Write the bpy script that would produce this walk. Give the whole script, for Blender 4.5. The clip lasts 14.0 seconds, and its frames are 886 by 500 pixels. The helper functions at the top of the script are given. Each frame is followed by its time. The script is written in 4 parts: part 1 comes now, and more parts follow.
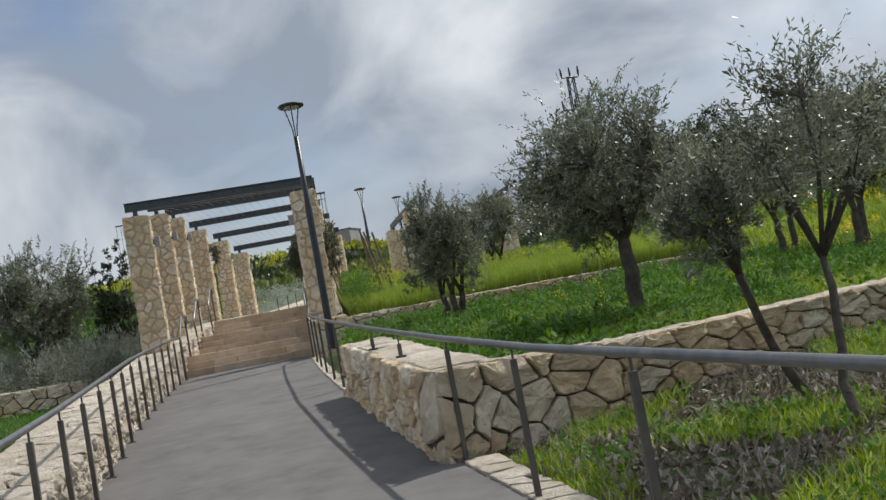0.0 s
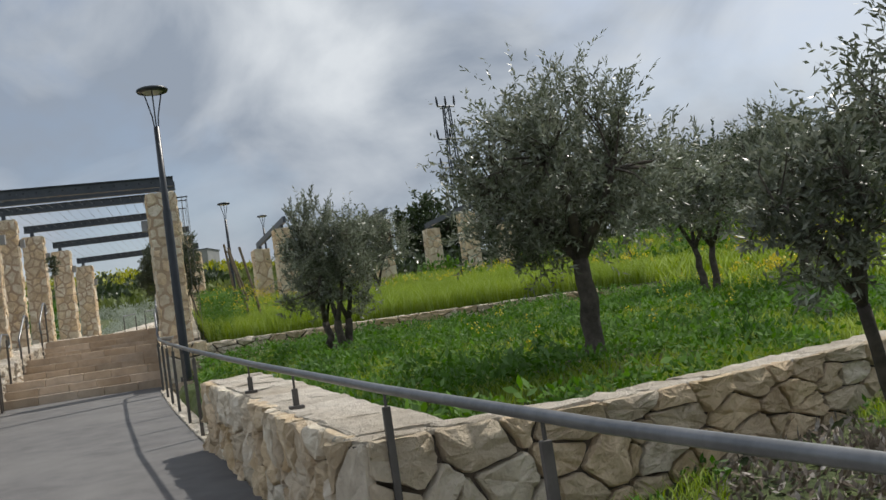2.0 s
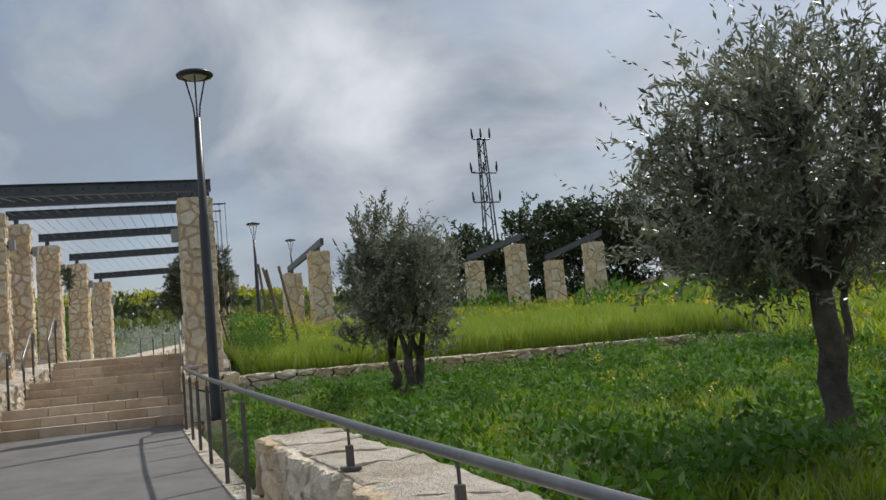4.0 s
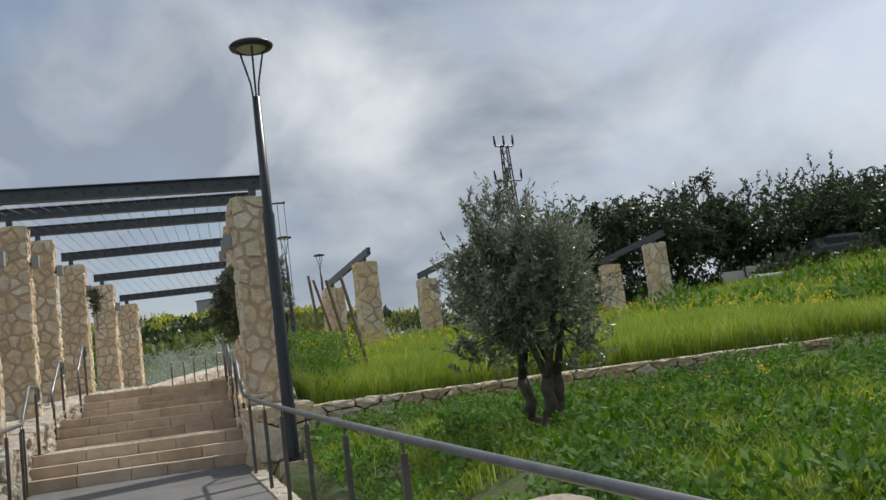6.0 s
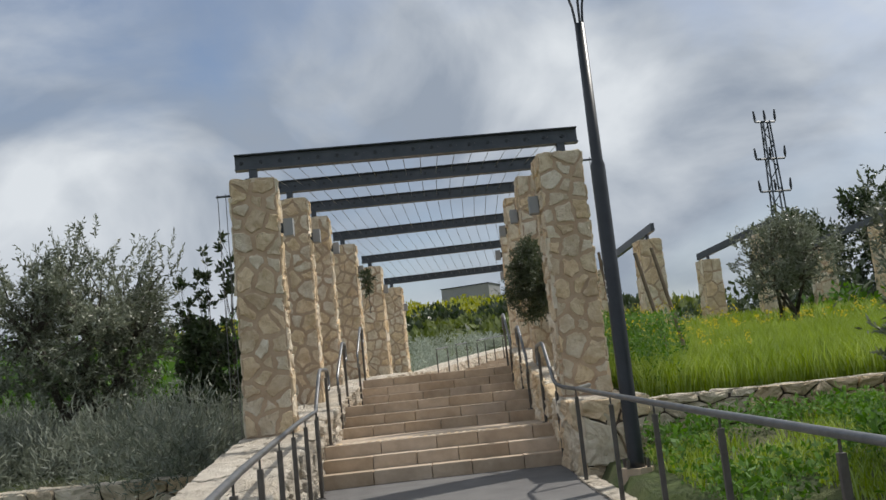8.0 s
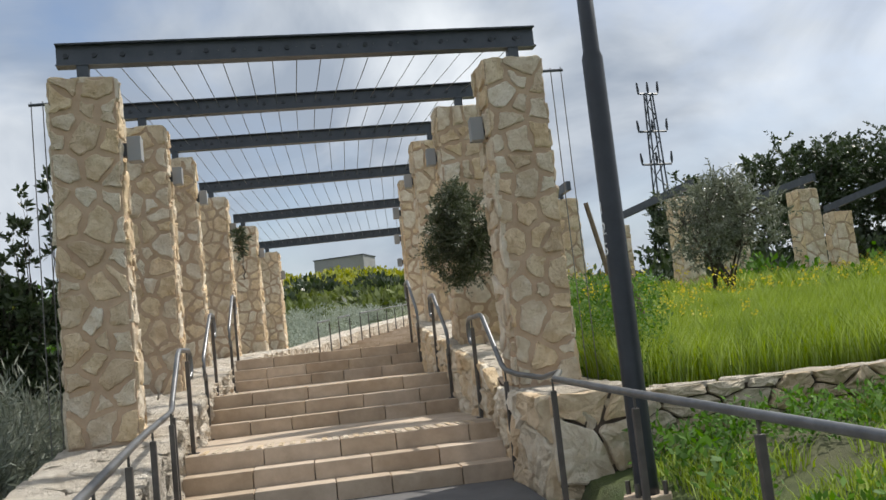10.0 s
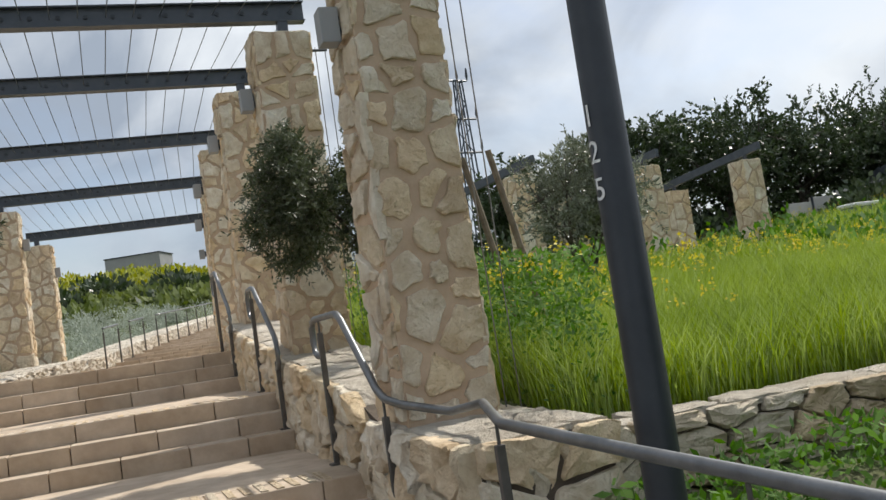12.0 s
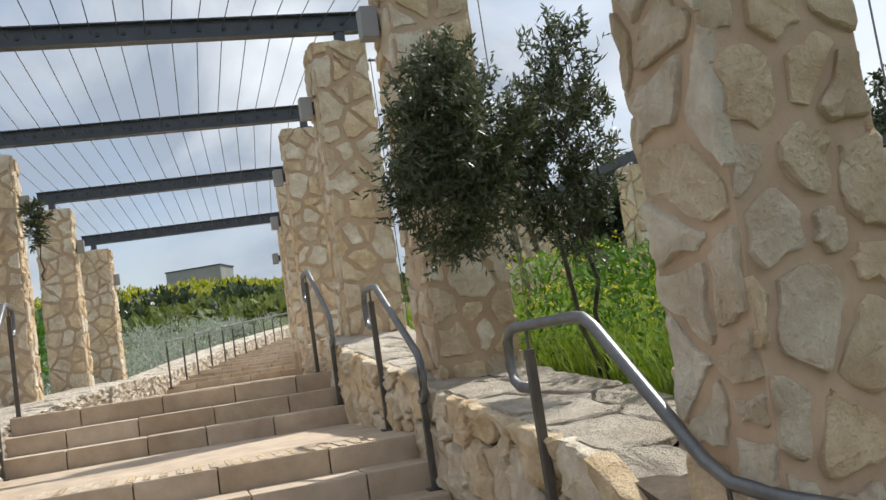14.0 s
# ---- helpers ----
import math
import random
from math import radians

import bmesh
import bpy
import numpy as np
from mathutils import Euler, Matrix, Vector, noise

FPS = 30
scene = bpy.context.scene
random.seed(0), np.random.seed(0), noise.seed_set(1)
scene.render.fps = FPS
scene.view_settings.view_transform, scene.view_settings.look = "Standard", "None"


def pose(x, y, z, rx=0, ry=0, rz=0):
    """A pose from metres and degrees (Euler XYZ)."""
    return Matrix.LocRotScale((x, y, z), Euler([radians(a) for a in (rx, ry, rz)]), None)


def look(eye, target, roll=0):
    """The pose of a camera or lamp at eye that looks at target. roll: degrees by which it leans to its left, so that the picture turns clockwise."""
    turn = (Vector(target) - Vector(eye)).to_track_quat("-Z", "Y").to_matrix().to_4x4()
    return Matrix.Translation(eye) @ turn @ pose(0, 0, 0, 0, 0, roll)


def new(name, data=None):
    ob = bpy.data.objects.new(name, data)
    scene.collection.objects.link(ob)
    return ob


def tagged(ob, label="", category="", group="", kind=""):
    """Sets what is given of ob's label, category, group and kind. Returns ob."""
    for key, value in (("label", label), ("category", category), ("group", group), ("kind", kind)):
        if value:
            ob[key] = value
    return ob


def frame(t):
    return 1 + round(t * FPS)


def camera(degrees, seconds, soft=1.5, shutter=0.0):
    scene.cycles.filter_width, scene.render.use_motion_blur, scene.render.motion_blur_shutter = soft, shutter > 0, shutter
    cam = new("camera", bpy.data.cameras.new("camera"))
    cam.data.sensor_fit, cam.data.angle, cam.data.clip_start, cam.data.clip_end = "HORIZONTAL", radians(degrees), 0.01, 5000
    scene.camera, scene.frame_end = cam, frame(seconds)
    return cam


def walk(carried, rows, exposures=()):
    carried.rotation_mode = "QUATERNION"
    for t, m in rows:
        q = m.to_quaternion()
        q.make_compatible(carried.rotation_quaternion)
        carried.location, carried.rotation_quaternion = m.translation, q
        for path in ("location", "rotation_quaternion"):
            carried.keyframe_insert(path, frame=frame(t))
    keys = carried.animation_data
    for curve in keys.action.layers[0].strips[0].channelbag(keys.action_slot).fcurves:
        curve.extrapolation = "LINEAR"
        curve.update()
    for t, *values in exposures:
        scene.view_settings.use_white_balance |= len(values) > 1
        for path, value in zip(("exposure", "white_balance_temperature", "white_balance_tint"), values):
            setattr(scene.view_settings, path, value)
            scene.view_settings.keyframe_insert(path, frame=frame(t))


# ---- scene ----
cam = camera(48.9, 14.0)
PATH = [
    (0, (0.878, -5.606, 1.168), (1.124, -3.626, 1.309), -10.5),
    (0.5, (0.977, -4.903, 1.195), (1.329, -2.938, 1.331), -9.6),
    (1, (0.965, -4.173, 1.198), (1.422, -2.226, 1.227), -8.6),
    (1.5, (0.889, -3.466, 1.233), (1.44, -1.543, 1.226), -7.6),
    (2, (0.784, -2.781, 1.286), (1.317, -0.859, 1.442), -8.3),
    (2.5, (0.67, -2.069, 1.315), (1.128, -0.127, 1.454), -6.6),
    (3, (0.62, -1.322, 1.406), (1.072, 0.616, 1.6), -5.2),
    (3.2, (0.606, -1.021, 1.416), (1.065, 0.914, 1.63), -5.1),
    (5.5, (0.076, 2.387, 1.653), (0.669, 4.281, 1.894), -6.5),
    (6, (-0.133, 3.005, 1.694), (0.356, 4.926, 1.963), -7.3),
    (6.5, (-0.286, 3.561, 1.701), (0.021, 5.514, 2.005), -8.7),
    (7, (-0.557, 4.029, 1.727), (-0.473, 6.0, 2.057), -7.9),
    (9.3, (-1.342, 7.497, 1.957), (-1.334, 9.483, 2.199), -5.2),
    (9.5, (-1.383, 7.794, 1.968), (-1.311, 9.779, 2.203), -5.3),
    (10, (-1.346, 8.684, 2.039), (-1.072, 10.653, 2.262), -6.1),
    (10.5, (-1.332, 9.419, 2.076), (-1.023, 11.382, 2.297), -6.1),
    (11, (-1.291, 10.375, 2.118), (-0.77, 12.299, 2.281), -6.5),
    (11.5, (-1.28, 11.05, 2.172), (-0.742, 12.969, 2.337), -7.2),
    (12, (-1.129, 11.914, 2.234), (-0.468, 13.794, 2.396), -8.4),
    (12.5, (-1.103, 12.601, 2.265), (-0.438, 14.48, 2.428), -8.9),
    (13, (-1.063, 13.29, 2.333), (-0.477, 15.188, 2.562), -7.8),
    (13.5, (-1.05, 14.134, 2.344), (-0.47, 16.035, 2.572), -7.5),
    (14, (-1.193, 14.862, 2.389), (-0.636, 16.772, 2.594), -8.5),
]
walk(cam, [(t, look(eye, target, roll)) for t, eye, target, roll in PATH], exposures=((0.0, 0.05), (0.5, 0.1), (1.0, 0.4), (1.5, 0.62), (2.0, 0.0), (2.5, 0.35), (3.0, -0.05), (5.5, 0.0), (6.5, 0.0), (9.5, 0.22), (10.0, 0.3), (10.5, 0.28), (11.0, 0.38), (11.5, 0.34), (12.5, 0.3), (13.0, 0.1), (13.5, 0.28), (14.0, 0.42)))

# ---- light ----
SUN_TO = Vector((0.62, 0.42, 0.92)).normalized()
sun = new("sun", bpy.data.lights.new("sun", "SUN"))
sun.data.energy, sun.data.angle, sun.data.color = 3.6, radians(1.2), (1.0, 0.95, 0.87)
sun.matrix_world = look((0, 0, 60), Vector((0, 0, 60)) - SUN_TO)

world = bpy.data.worlds.new("sky")
scene.world = world
world.use_nodes = True
wn, wl = world.node_tree.nodes, world.node_tree.links
wn.clear()
w_out = wn.new("ShaderNodeOutputWorld")
w_bg = wn.new("ShaderNodeBackground")
w_sky = wn.new("ShaderNodeTexSky")
w_sky.sky_type, w_sky.sun_disc = "NISHITA", False
w_sky.sun_elevation = math.asin(SUN_TO.z)
w_sky.sun_rotation = math.atan2(SUN_TO.x, SUN_TO.y)
w_sky.air_density, w_sky.dust_density = 1.0, 2.0
w_tc = wn.new("ShaderNodeTexCoord")
w_map = wn.new("ShaderNodeMapping")
w_map.inputs["Scale"].default_value = (1.0, 1.0, 1.7)
w_map.inputs["Location"].default_value = (0.35, 0.1, 0.2)
wl.new(w_tc.outputs["Generated"], w_map.inputs["Vector"])
w_n1 = wn.new("ShaderNodeTexNoise")
w_n1.inputs["Scale"].default_value, w_n1.inputs["Detail"].default_value, w_n1.inputs["Roughness"].default_value = 2.9, 9.0, 0.52
w_n1.inputs["Distortion"].default_value = 0.25
w_n2 = wn.new("ShaderNodeTexNoise")
w_n2.inputs["Scale"].default_value, w_n2.inputs["Detail"].default_value = 3.6, 9.0
w_n2.inputs["Distortion"].default_value = 0.5
w_map2 = wn.new("ShaderNodeMapping")
w_map2.inputs["Scale"].default_value = (1.0, 1.0, 1.6)
w_map2.inputs["Location"].default_value = (4.0, 2.3, 1.1)
wl.new(w_tc.outputs["Generated"], w_map2.inputs["Vector"])
wl.new(w_map.outputs["Vector"], w_n1.inputs["Vector"])
wl.new(w_map2.outputs["Vector"], w_n2.inputs["Vector"])
w_cov = wn.new("ShaderNodeValToRGB")
w_cov.color_ramp.elements[0].position, w_cov.color_ramp.elements[1].position = 0.30, 0.52
wl.new(w_n1.outputs["Fac"], w_cov.inputs["Fac"])
w_shade = wn.new("ShaderNodeValToRGB")
w_shade.color_ramp.elements[0].position, w_shade.color_ramp.elements[1].position = 0.38, 0.64
w_shade.color_ramp.elements[0].color = (3.0, 3.5, 4.25, 1)
w_shade.color_ramp.elements[1].color = (7.0, 7.4, 7.8, 1)
wl.new(w_n2.outputs["Fac"], w_shade.inputs["Fac"])
w_mix = wn.new("ShaderNodeMix")
w_mix.data_type = "RGBA"
wl.new(w_cov.outputs["Color"], w_mix.inputs["Factor"])
wl.new(w_sky.outputs["Color"], w_mix.inputs[6])
wl.new(w_shade.outputs["Color"], w_mix.inputs[7])
wl.new(w_mix.outputs[2], w_bg.inputs["Color"])
w_bg.inputs["Strength"].default_value = 0.1
wl.new(w_bg.outputs["Background"], w_out.inputs["Surface"])


# ---- materials ----
def material(name, dark, light, scale=4.0, rough=0.85, bump=0.3, bump_scale=40.0, metal=0.0, vary=0.0, island=0.0, stain=None, stain_scale=1.0, stain_amount=0.5, distance=0.01, through_light=0.0, palette=None, grain=0):
    """A procedural surface: two-tone noise, a larger stain, fine relief, and a change from piece to piece."""
    m = bpy.data.materials.new(name)
    m.use_nodes = True
    n, l = m.node_tree.nodes, m.node_tree.links
    b = n["Principled BSDF"]
    tc = n.new("ShaderNodeTexCoord")
    noise1 = n.new("ShaderNodeTexNoise")
    noise1.inputs["Scale"].default_value, noise1.inputs["Detail"].default_value = scale, 8
    noise1.inputs["Roughness"].default_value = 0.65
    l.new(tc.outputs["Object"], noise1.inputs["Vector"])
    ramp = n.new("ShaderNodeValToRGB")
    ramp.color_ramp.elements[0].color, ramp.color_ramp.elements[1].color = (*dark, 1), (*light, 1)
    ramp.color_ramp.elements[0].position, ramp.color_ramp.elements[1].position = 0.32, 0.68
    l.new(noise1.outputs["Fac"], ramp.inputs["Fac"])
    colour = ramp.outputs["Color"]
    if stain:
        noise2 = n.new("ShaderNodeTexNoise")
        noise2.inputs["Scale"].default_value, noise2.inputs["Detail"].default_value = stain_scale, 5
        l.new(tc.outputs["Object"], noise2.inputs["Vector"])
        r2 = n.new("ShaderNodeValToRGB")
        r2.color_ramp.elements[0].position, r2.color_ramp.elements[1].position = 0.48, 0.72
        r2.color_ramp.elements[1].color = (stain_amount, stain_amount, stain_amount, 1)
        l.new(noise2.outputs["Fac"], r2.inputs["Fac"])
        mix = n.new("ShaderNodeMix")
        mix.data_type = "RGBA"
        l.new(r2.outputs["Color"], mix.inputs["Factor"])
        l.new(colour, mix.inputs[6])
        mix.inputs[7].default_value = (*stain, 1)
        colour = mix.outputs[2]
    for amount, node, socket in ((vary, "ShaderNodeObjectInfo", "Random"), (island, "ShaderNodeNewGeometry", "Random Per Island")):
        if amount:
            info = n.new(node)
            mr = n.new("ShaderNodeMapRange")
            mr.inputs["To Min"].default_value, mr.inputs["To Max"].default_value = 1 - amount, 1 + amount
            l.new(info.outputs[socket], mr.inputs["Value"])
            hs = n.new("ShaderNodeHueSaturation")
            l.new(mr.outputs["Result"], hs.inputs["Value"])
            mr2 = n.new("ShaderNodeMapRange")
            mr2.inputs["To Min"].default_value, mr2.inputs["To Max"].default_value = 1 + 0.9 * amount, 1 - 0.9 * amount
            l.new(info.outputs[socket], mr2.inputs["Value"])
            l.new(mr2.outputs["Result"], hs.inputs["Saturation"])
            l.new(colour, hs.inputs["Color"])
            colour = hs.outputs["Color"]
    if palette:
        info = n.new("ShaderNodeObjectInfo")
        pr = n.new("ShaderNodeValToRGB")
        pr.color_ramp.interpolation = "CONSTANT"
        for k, c in enumerate(palette):
            e = pr.color_ramp.elements[k] if k < 2 else pr.color_ramp.elements.new(k / len(palette))
            e.position, e.color = k / len(palette), (*c, 1)
        l.new(info.outputs["Random"], pr.inputs["Fac"])
        pm = n.new("ShaderNodeMix")
        pm.data_type, pm.blend_type = "RGBA", "MULTIPLY"
        pm.inputs["Factor"].default_value = 1.0
        l.new(colour, pm.inputs[6])
        l.new(pr.outputs["Color"], pm.inputs[7])
        colour = pm.outputs[2]
    l.new(colour, b.inputs["Base Color"])
    b.inputs["Roughness"].default_value, b.inputs["Metallic"].default_value = rough, metal
    if bump:
        noise3 = n.new("ShaderNodeTexNoise")
        noise3.inputs["Scale"].default_value, noise3.inputs["Detail"].default_value = bump_scale, 8
        noise3.inputs["Roughness"].default_value = 0.7
        l.new(tc.outputs["Object"], noise3.inputs["Vector"])
        bp = n.new("ShaderNodeBump")
        bp.inputs["Strength"].default_value, bp.inputs["Distance"].default_value = bump, distance
        l.new(noise3.outputs["Fac"], bp.inputs["Height"])
        l.new(bp.outputs["Normal"], b.inputs["Normal"])
        if grain:
            noise4 = n.new("ShaderNodeTexNoise")
            noise4.inputs["Scale"].default_value, noise4.inputs["Detail"].default_value = grain, 4
            l.new(tc.outputs["Object"], noise4.inputs["Vector"])
            bp2 = n.new("ShaderNodeBump")
            bp2.inputs["Strength"].default_value, bp2.inputs["Distance"].default_value = 0.7, 0.012
            l.new(noise4.outputs["Fac"], bp2.inputs["Height"])
            l.new(bp.outputs["Normal"], bp2.inputs["Normal"])
            l.new(bp2.outputs["Normal"], b.inputs["Normal"])
    if through_light:
        tr = n.new("ShaderNodeBsdfTranslucent")
        l.new(colour, tr.inputs["Color"])
        ms = n.new("ShaderNodeMixShader")
        ms.inputs["Fac"].default_value = through_light
        l.new(b.outputs["BSDF"], ms.inputs[1])
        l.new(tr.outputs["BSDF"], ms.inputs[2])
        l.new(ms.outputs["Shader"], n["Material Output"].inputs["Surface"])
    return m


M_ASPHALT = material("asphalt", (0.098, 0.095, 0.095), (0.15, 0.146, 0.144), 3.0, 0.9, 0.5, 220, stain=(0.17, 0.166, 0.16), stain_scale=0.8, stain_amount=0.6, distance=0.004)
M_STONE = material("limestone_cut", (0.66, 0.55, 0.40), (0.92, 0.85, 0.72), 7.0, 0.9, 1.0, 14, palette=[(1.0, 0.98, 0.95), (1.0, 0.93, 0.82), (0.97, 0.93, 0.88), (1.0, 0.9, 0.74), (0.86, 0.78, 0.68), (1.0, 1.0, 1.0), (0.97, 0.86, 0.72), (0.96, 0.95, 0.92)], vary=0.08, stain=(0.46, 0.33, 0.19), stain_scale=3.2, stain_amount=0.55, distance=0.045, grain=60)
M_STONE_PALE = material("limestone_grey", (0.56, 0.475, 0.36), (0.78, 0.69, 0.55), 6.0, 0.9, 1.0, 17, palette=[(1.0, 0.98, 0.95), (1.0, 0.93, 0.82), (0.97, 0.93, 0.88), (1.0, 0.9, 0.74), (0.86, 0.78, 0.68), (1.0, 1.0, 1.0), (0.97, 0.86, 0.72), (0.96, 0.95, 0.92)], vary=0.10, stain=(0.36, 0.26, 0.15), stain_scale=2.5, stain_amount=0.5, distance=0.045, grain=60)
M_CAP = material("limestone_cap", (0.54, 0.475, 0.385), (0.78, 0.71, 0.60), 6.0, 0.9, 1.0, 15, vary=0.12, stain=(0.42, 0.32, 0.2), stain_scale=2.0, stain_amount=0.4, distance=0.045, grain=60)
M_MORTAR = material("mortar", (0.46, 0.335, 0.23), (0.58, 0.44, 0.315), 6.0, 0.95, 0.5, 60, distance=0.01)
M_JOINT = material("deep_joint_earth", (0.05, 0.04, 0.03), (0.13, 0.10, 0.075), 8.0, 1.0, 0.5, 40)
M_STEP = material("sawn_limestone_step", (0.40, 0.315, 0.23), (0.57, 0.465, 0.355), 4.0, 0.85, 0.4, 50, vary=0.10, stain=(0.33, 0.25, 0.18), stain_scale=1.6, stain_amount=0.5, distance=0.008)
M_STEEL = material("painted_steel_grey", (0.055, 0.065, 0.078), (0.085, 0.095, 0.11), 6.0, 0.45, 0.1, 80, metal=0.3)
M_RAIL = material("grey_brown_painted_steel", (0.075, 0.068, 0.062), (0.12, 0.11, 0.10), 9.0, 0.5, 0.15, 90, metal=0.3)
M_RAILTOP = material("galvanised_handrail", (0.13, 0.135, 0.14), (0.22, 0.225, 0.23), 7.0, 0.38, 0.1, 90, metal=0.65)
M_LAMP = material("dark_blue_grey_paint", (0.012, 0.016, 0.022), (0.025, 0.03, 0.038), 5.0, 0.4, 0.08, 60)
M_LENS = material("frosted_lens", (0.5, 0.48, 0.42), (0.6, 0.58, 0.5), 3.0, 0.3, 0)
M_WHITE = material("white_vinyl", (0.72, 0.72, 0.72), (0.82, 0.82, 0.82), 5.0, 0.5, 0)
M_SOIL = material("meadow_soil", (0.035, 0.055, 0.015), (0.10, 0.13, 0.035), 2.2, 1.0, 0.8, 14, stain=(0.13, 0.10, 0.07), stain_scale=0.7, stain_amount=0.5, distance=0.05)
M_MULCH = material("bark_mulch", (0.12, 0.095, 0.075), (0.42, 0.36, 0.30), 14.0, 1.0, 0.8, 30, island=0.5, distance=0.02)
M_GRASS = material("young_grass", (0.18, 0.27, 0.028), (0.34, 0.44, 0.06), 0.9, 0.8, 0, island=0.28, through_light=0.5)
M_WEED = material("broad_leaf_weed", (0.045, 0.12, 0.016), (0.15, 0.29, 0.04), 1.1, 0.8, 0, island=0.3, through_light=0.4)
M_YELLOW = material("yellow_petal", (0.62, 0.50, 0.02), (0.75, 0.62, 0.05), 5.0, 0.6, 0, through_light=0.3)
M_OLIVE = material("olive_leaf", (0.06, 0.073, 0.04), (0.33, 0.36, 0.26), 1.5, 0.4, 0, island=0.5, through_light=0.25)
M_BUSH = material("dark_olive_leaf", (0.038, 0.052, 0.024), (0.16, 0.19, 0.095), 1.5, 0.45, 0, island=0.5, through_light=0.25)
M_HILLFLOWER = material("far_mustard", (0.30, 0.34, 0.03), (0.52, 0.50, 0.06), 0.3, 0.8, 0, island=0.3, through_light=0.3)
M_HILLSCRUB = material("far_scrub", (0.10, 0.14, 0.035), (0.21, 0.25, 0.07), 0.3, 0.8, 0, island=0.3, through_light=0.3)
M_DARKLEAF = material("carob_leaf", (0.028, 0.048, 0.018), (0.08, 0.115, 0.045), 0.8, 0.4, 0, island=0.45, through_light=0.2)
M_LAVENDER = material("lavender_leaf", (0.14, 0.165, 0.125), (0.29, 0.31, 0.245), 1.2, 0.8, 0, island=0.35, through_light=0.25)
M_SILVER = material("silver_shrub_leaf", (0.30, 0.34, 0.27), (0.50, 0.54, 0.45), 1.2, 0.8, 0, island=0.25, through_light=0.25)
M_BARK = material("olive_bark", (0.045, 0.038, 0.03), (0.13, 0.11, 0.09), 9.0, 0.95, 1.0, 22, distance=0.03)
M_WOOD = material("weathered_stake_wood", (0.12, 0.09, 0.06), (0.24, 0.19, 0.14), 10.0, 0.9, 0.4, 30)
M_ROOF = material("grey_cladding", (0.26, 0.265, 0.27), (0.34, 0.345, 0.35), 0.5, 0.7, 0.1, 10)
M_PALE = material("pale_render", (0.5, 0.48, 0.44), (0.62, 0.6, 0.56), 0.6, 0.8, 0.1, 10)


# ---- building helpers ----
def mesh_object(name, verts, faces, mat, parent=None, label="", smooth=False):
    me = bpy.data.meshes.new(name)
    me.from_pydata([tuple(v) for v in verts], [], faces)
    me.materials.append(mat)
    if smooth:
        me.polygons.foreach_set("use_smooth", [True] * len(me.polygons))
    me.update()
    ob = new(name, me)
    if parent:
        ob.parent = parent
    if label:
        ob["label"] = label
    return ob


def part(name, bm, mat, parent=None, label="", smooth=False):
    me = bpy.data.meshes.new(name)
    bm.to_mesh(me)
    bm.free()
    me.materials.append(mat)
    if smooth:
        me.polygons.foreach_set("use_smooth", [True] * len(me.polygons))
    ob = new(name, me)
    if parent:
        ob.parent = parent
    if label:
        ob["label"] = label
    return ob


def thing(name, label, category, group="", kind="", at=(0, 0, 0)):
    ob = new(name)
    ob.location = at
    ob.empty_display_size = 0.1
    return tagged(ob, label, category, group, kind)


def box_bm(bm, x0, x1, y0, y1, z0, z1, bevel=0.0, m=None):
    """Adds a box, with bevelled edges, to bm."""
    r = bmesh.ops.create_cube(bm, size=1.0, matrix=Matrix.Translation(((x0 + x1) / 2, (y0 + y1) / 2, (z0 + z1) / 2)) @ Matrix.Diagonal((x1 - x0, y1 - y0, z1 - z0, 1)))
    vs = r["verts"]
    if bevel:
        es = list({e for v in vs for e in v.link_edges})
        out = bmesh.ops.bevel(bm, geom=es, offset=bevel, segments=2, profile=0.6, affect="EDGES")
        vs = list({v for f in out["faces"] for v in f.verts} | {v for v in vs if v.is_valid})
    if m:
        bmesh.ops.transform(bm, matrix=m, verts=vs)


def tube(points, radii, sides=8, closed=True):
    """Verts and faces of a tube along points, radii one number or one a point."""
    if not hasattr(radii, "__len__"):
        radii = [radii] * len(points)
    pts = [Vector(p) for p in points]
    verts, faces = [], []
    ref = Vector((0, 0, 1))
    for i, p in enumerate(pts):
        d = (pts[min(i + 1, len(pts) - 1)] - pts[max(i - 1, 0)]).normalized()
        a = ref if abs(d.dot(ref)) < 0.93 else Vector((1, 0, 0))
        u = d.cross(a).normalized()
        w = d.cross(u)
        for k in range(sides):
            t = 2 * math.pi * k / sides
            verts.append(p + (u * math.cos(t) + w * math.sin(t)) * radii[i])
    for i in range(len(pts) - 1):
        for k in range(sides):
            a, b = i * sides + k, i * sides + (k + 1) % sides
            faces.append((a, b, b + sides, a + sides))
    if closed:
        faces.append(tuple(range(sides - 1, -1, -1)))
        faces.append(tuple(range((len(pts) - 1) * sides, len(pts) * sides)))
    return verts, faces


def merge(*pieces):
    verts, faces = [], []
    for v, f in pieces:
        o = len(verts)
        verts += v
        faces += [tuple(i + o for i in q) for q in f]
    return verts, faces


def clip(poly, px, py, nx, ny):
    """The part of a polygon on the side of the point (px, py) against the normal."""
    out = []
    for i, a in enumerate(poly):
        b = poly[(i + 1) % len(poly)]
        da, db = (a[0] - px) * nx + (a[1] - py) * ny, (b[0] - px) * nx + (b[1] - py) * ny
        if da <= 0:
            out.append(a)
        if da * db < 0:
            s = da / (da - db)
            out.append((a[0] + (b[0] - a[0]) * s, a[1] + (b[1] - a[1]) * s))
    return out


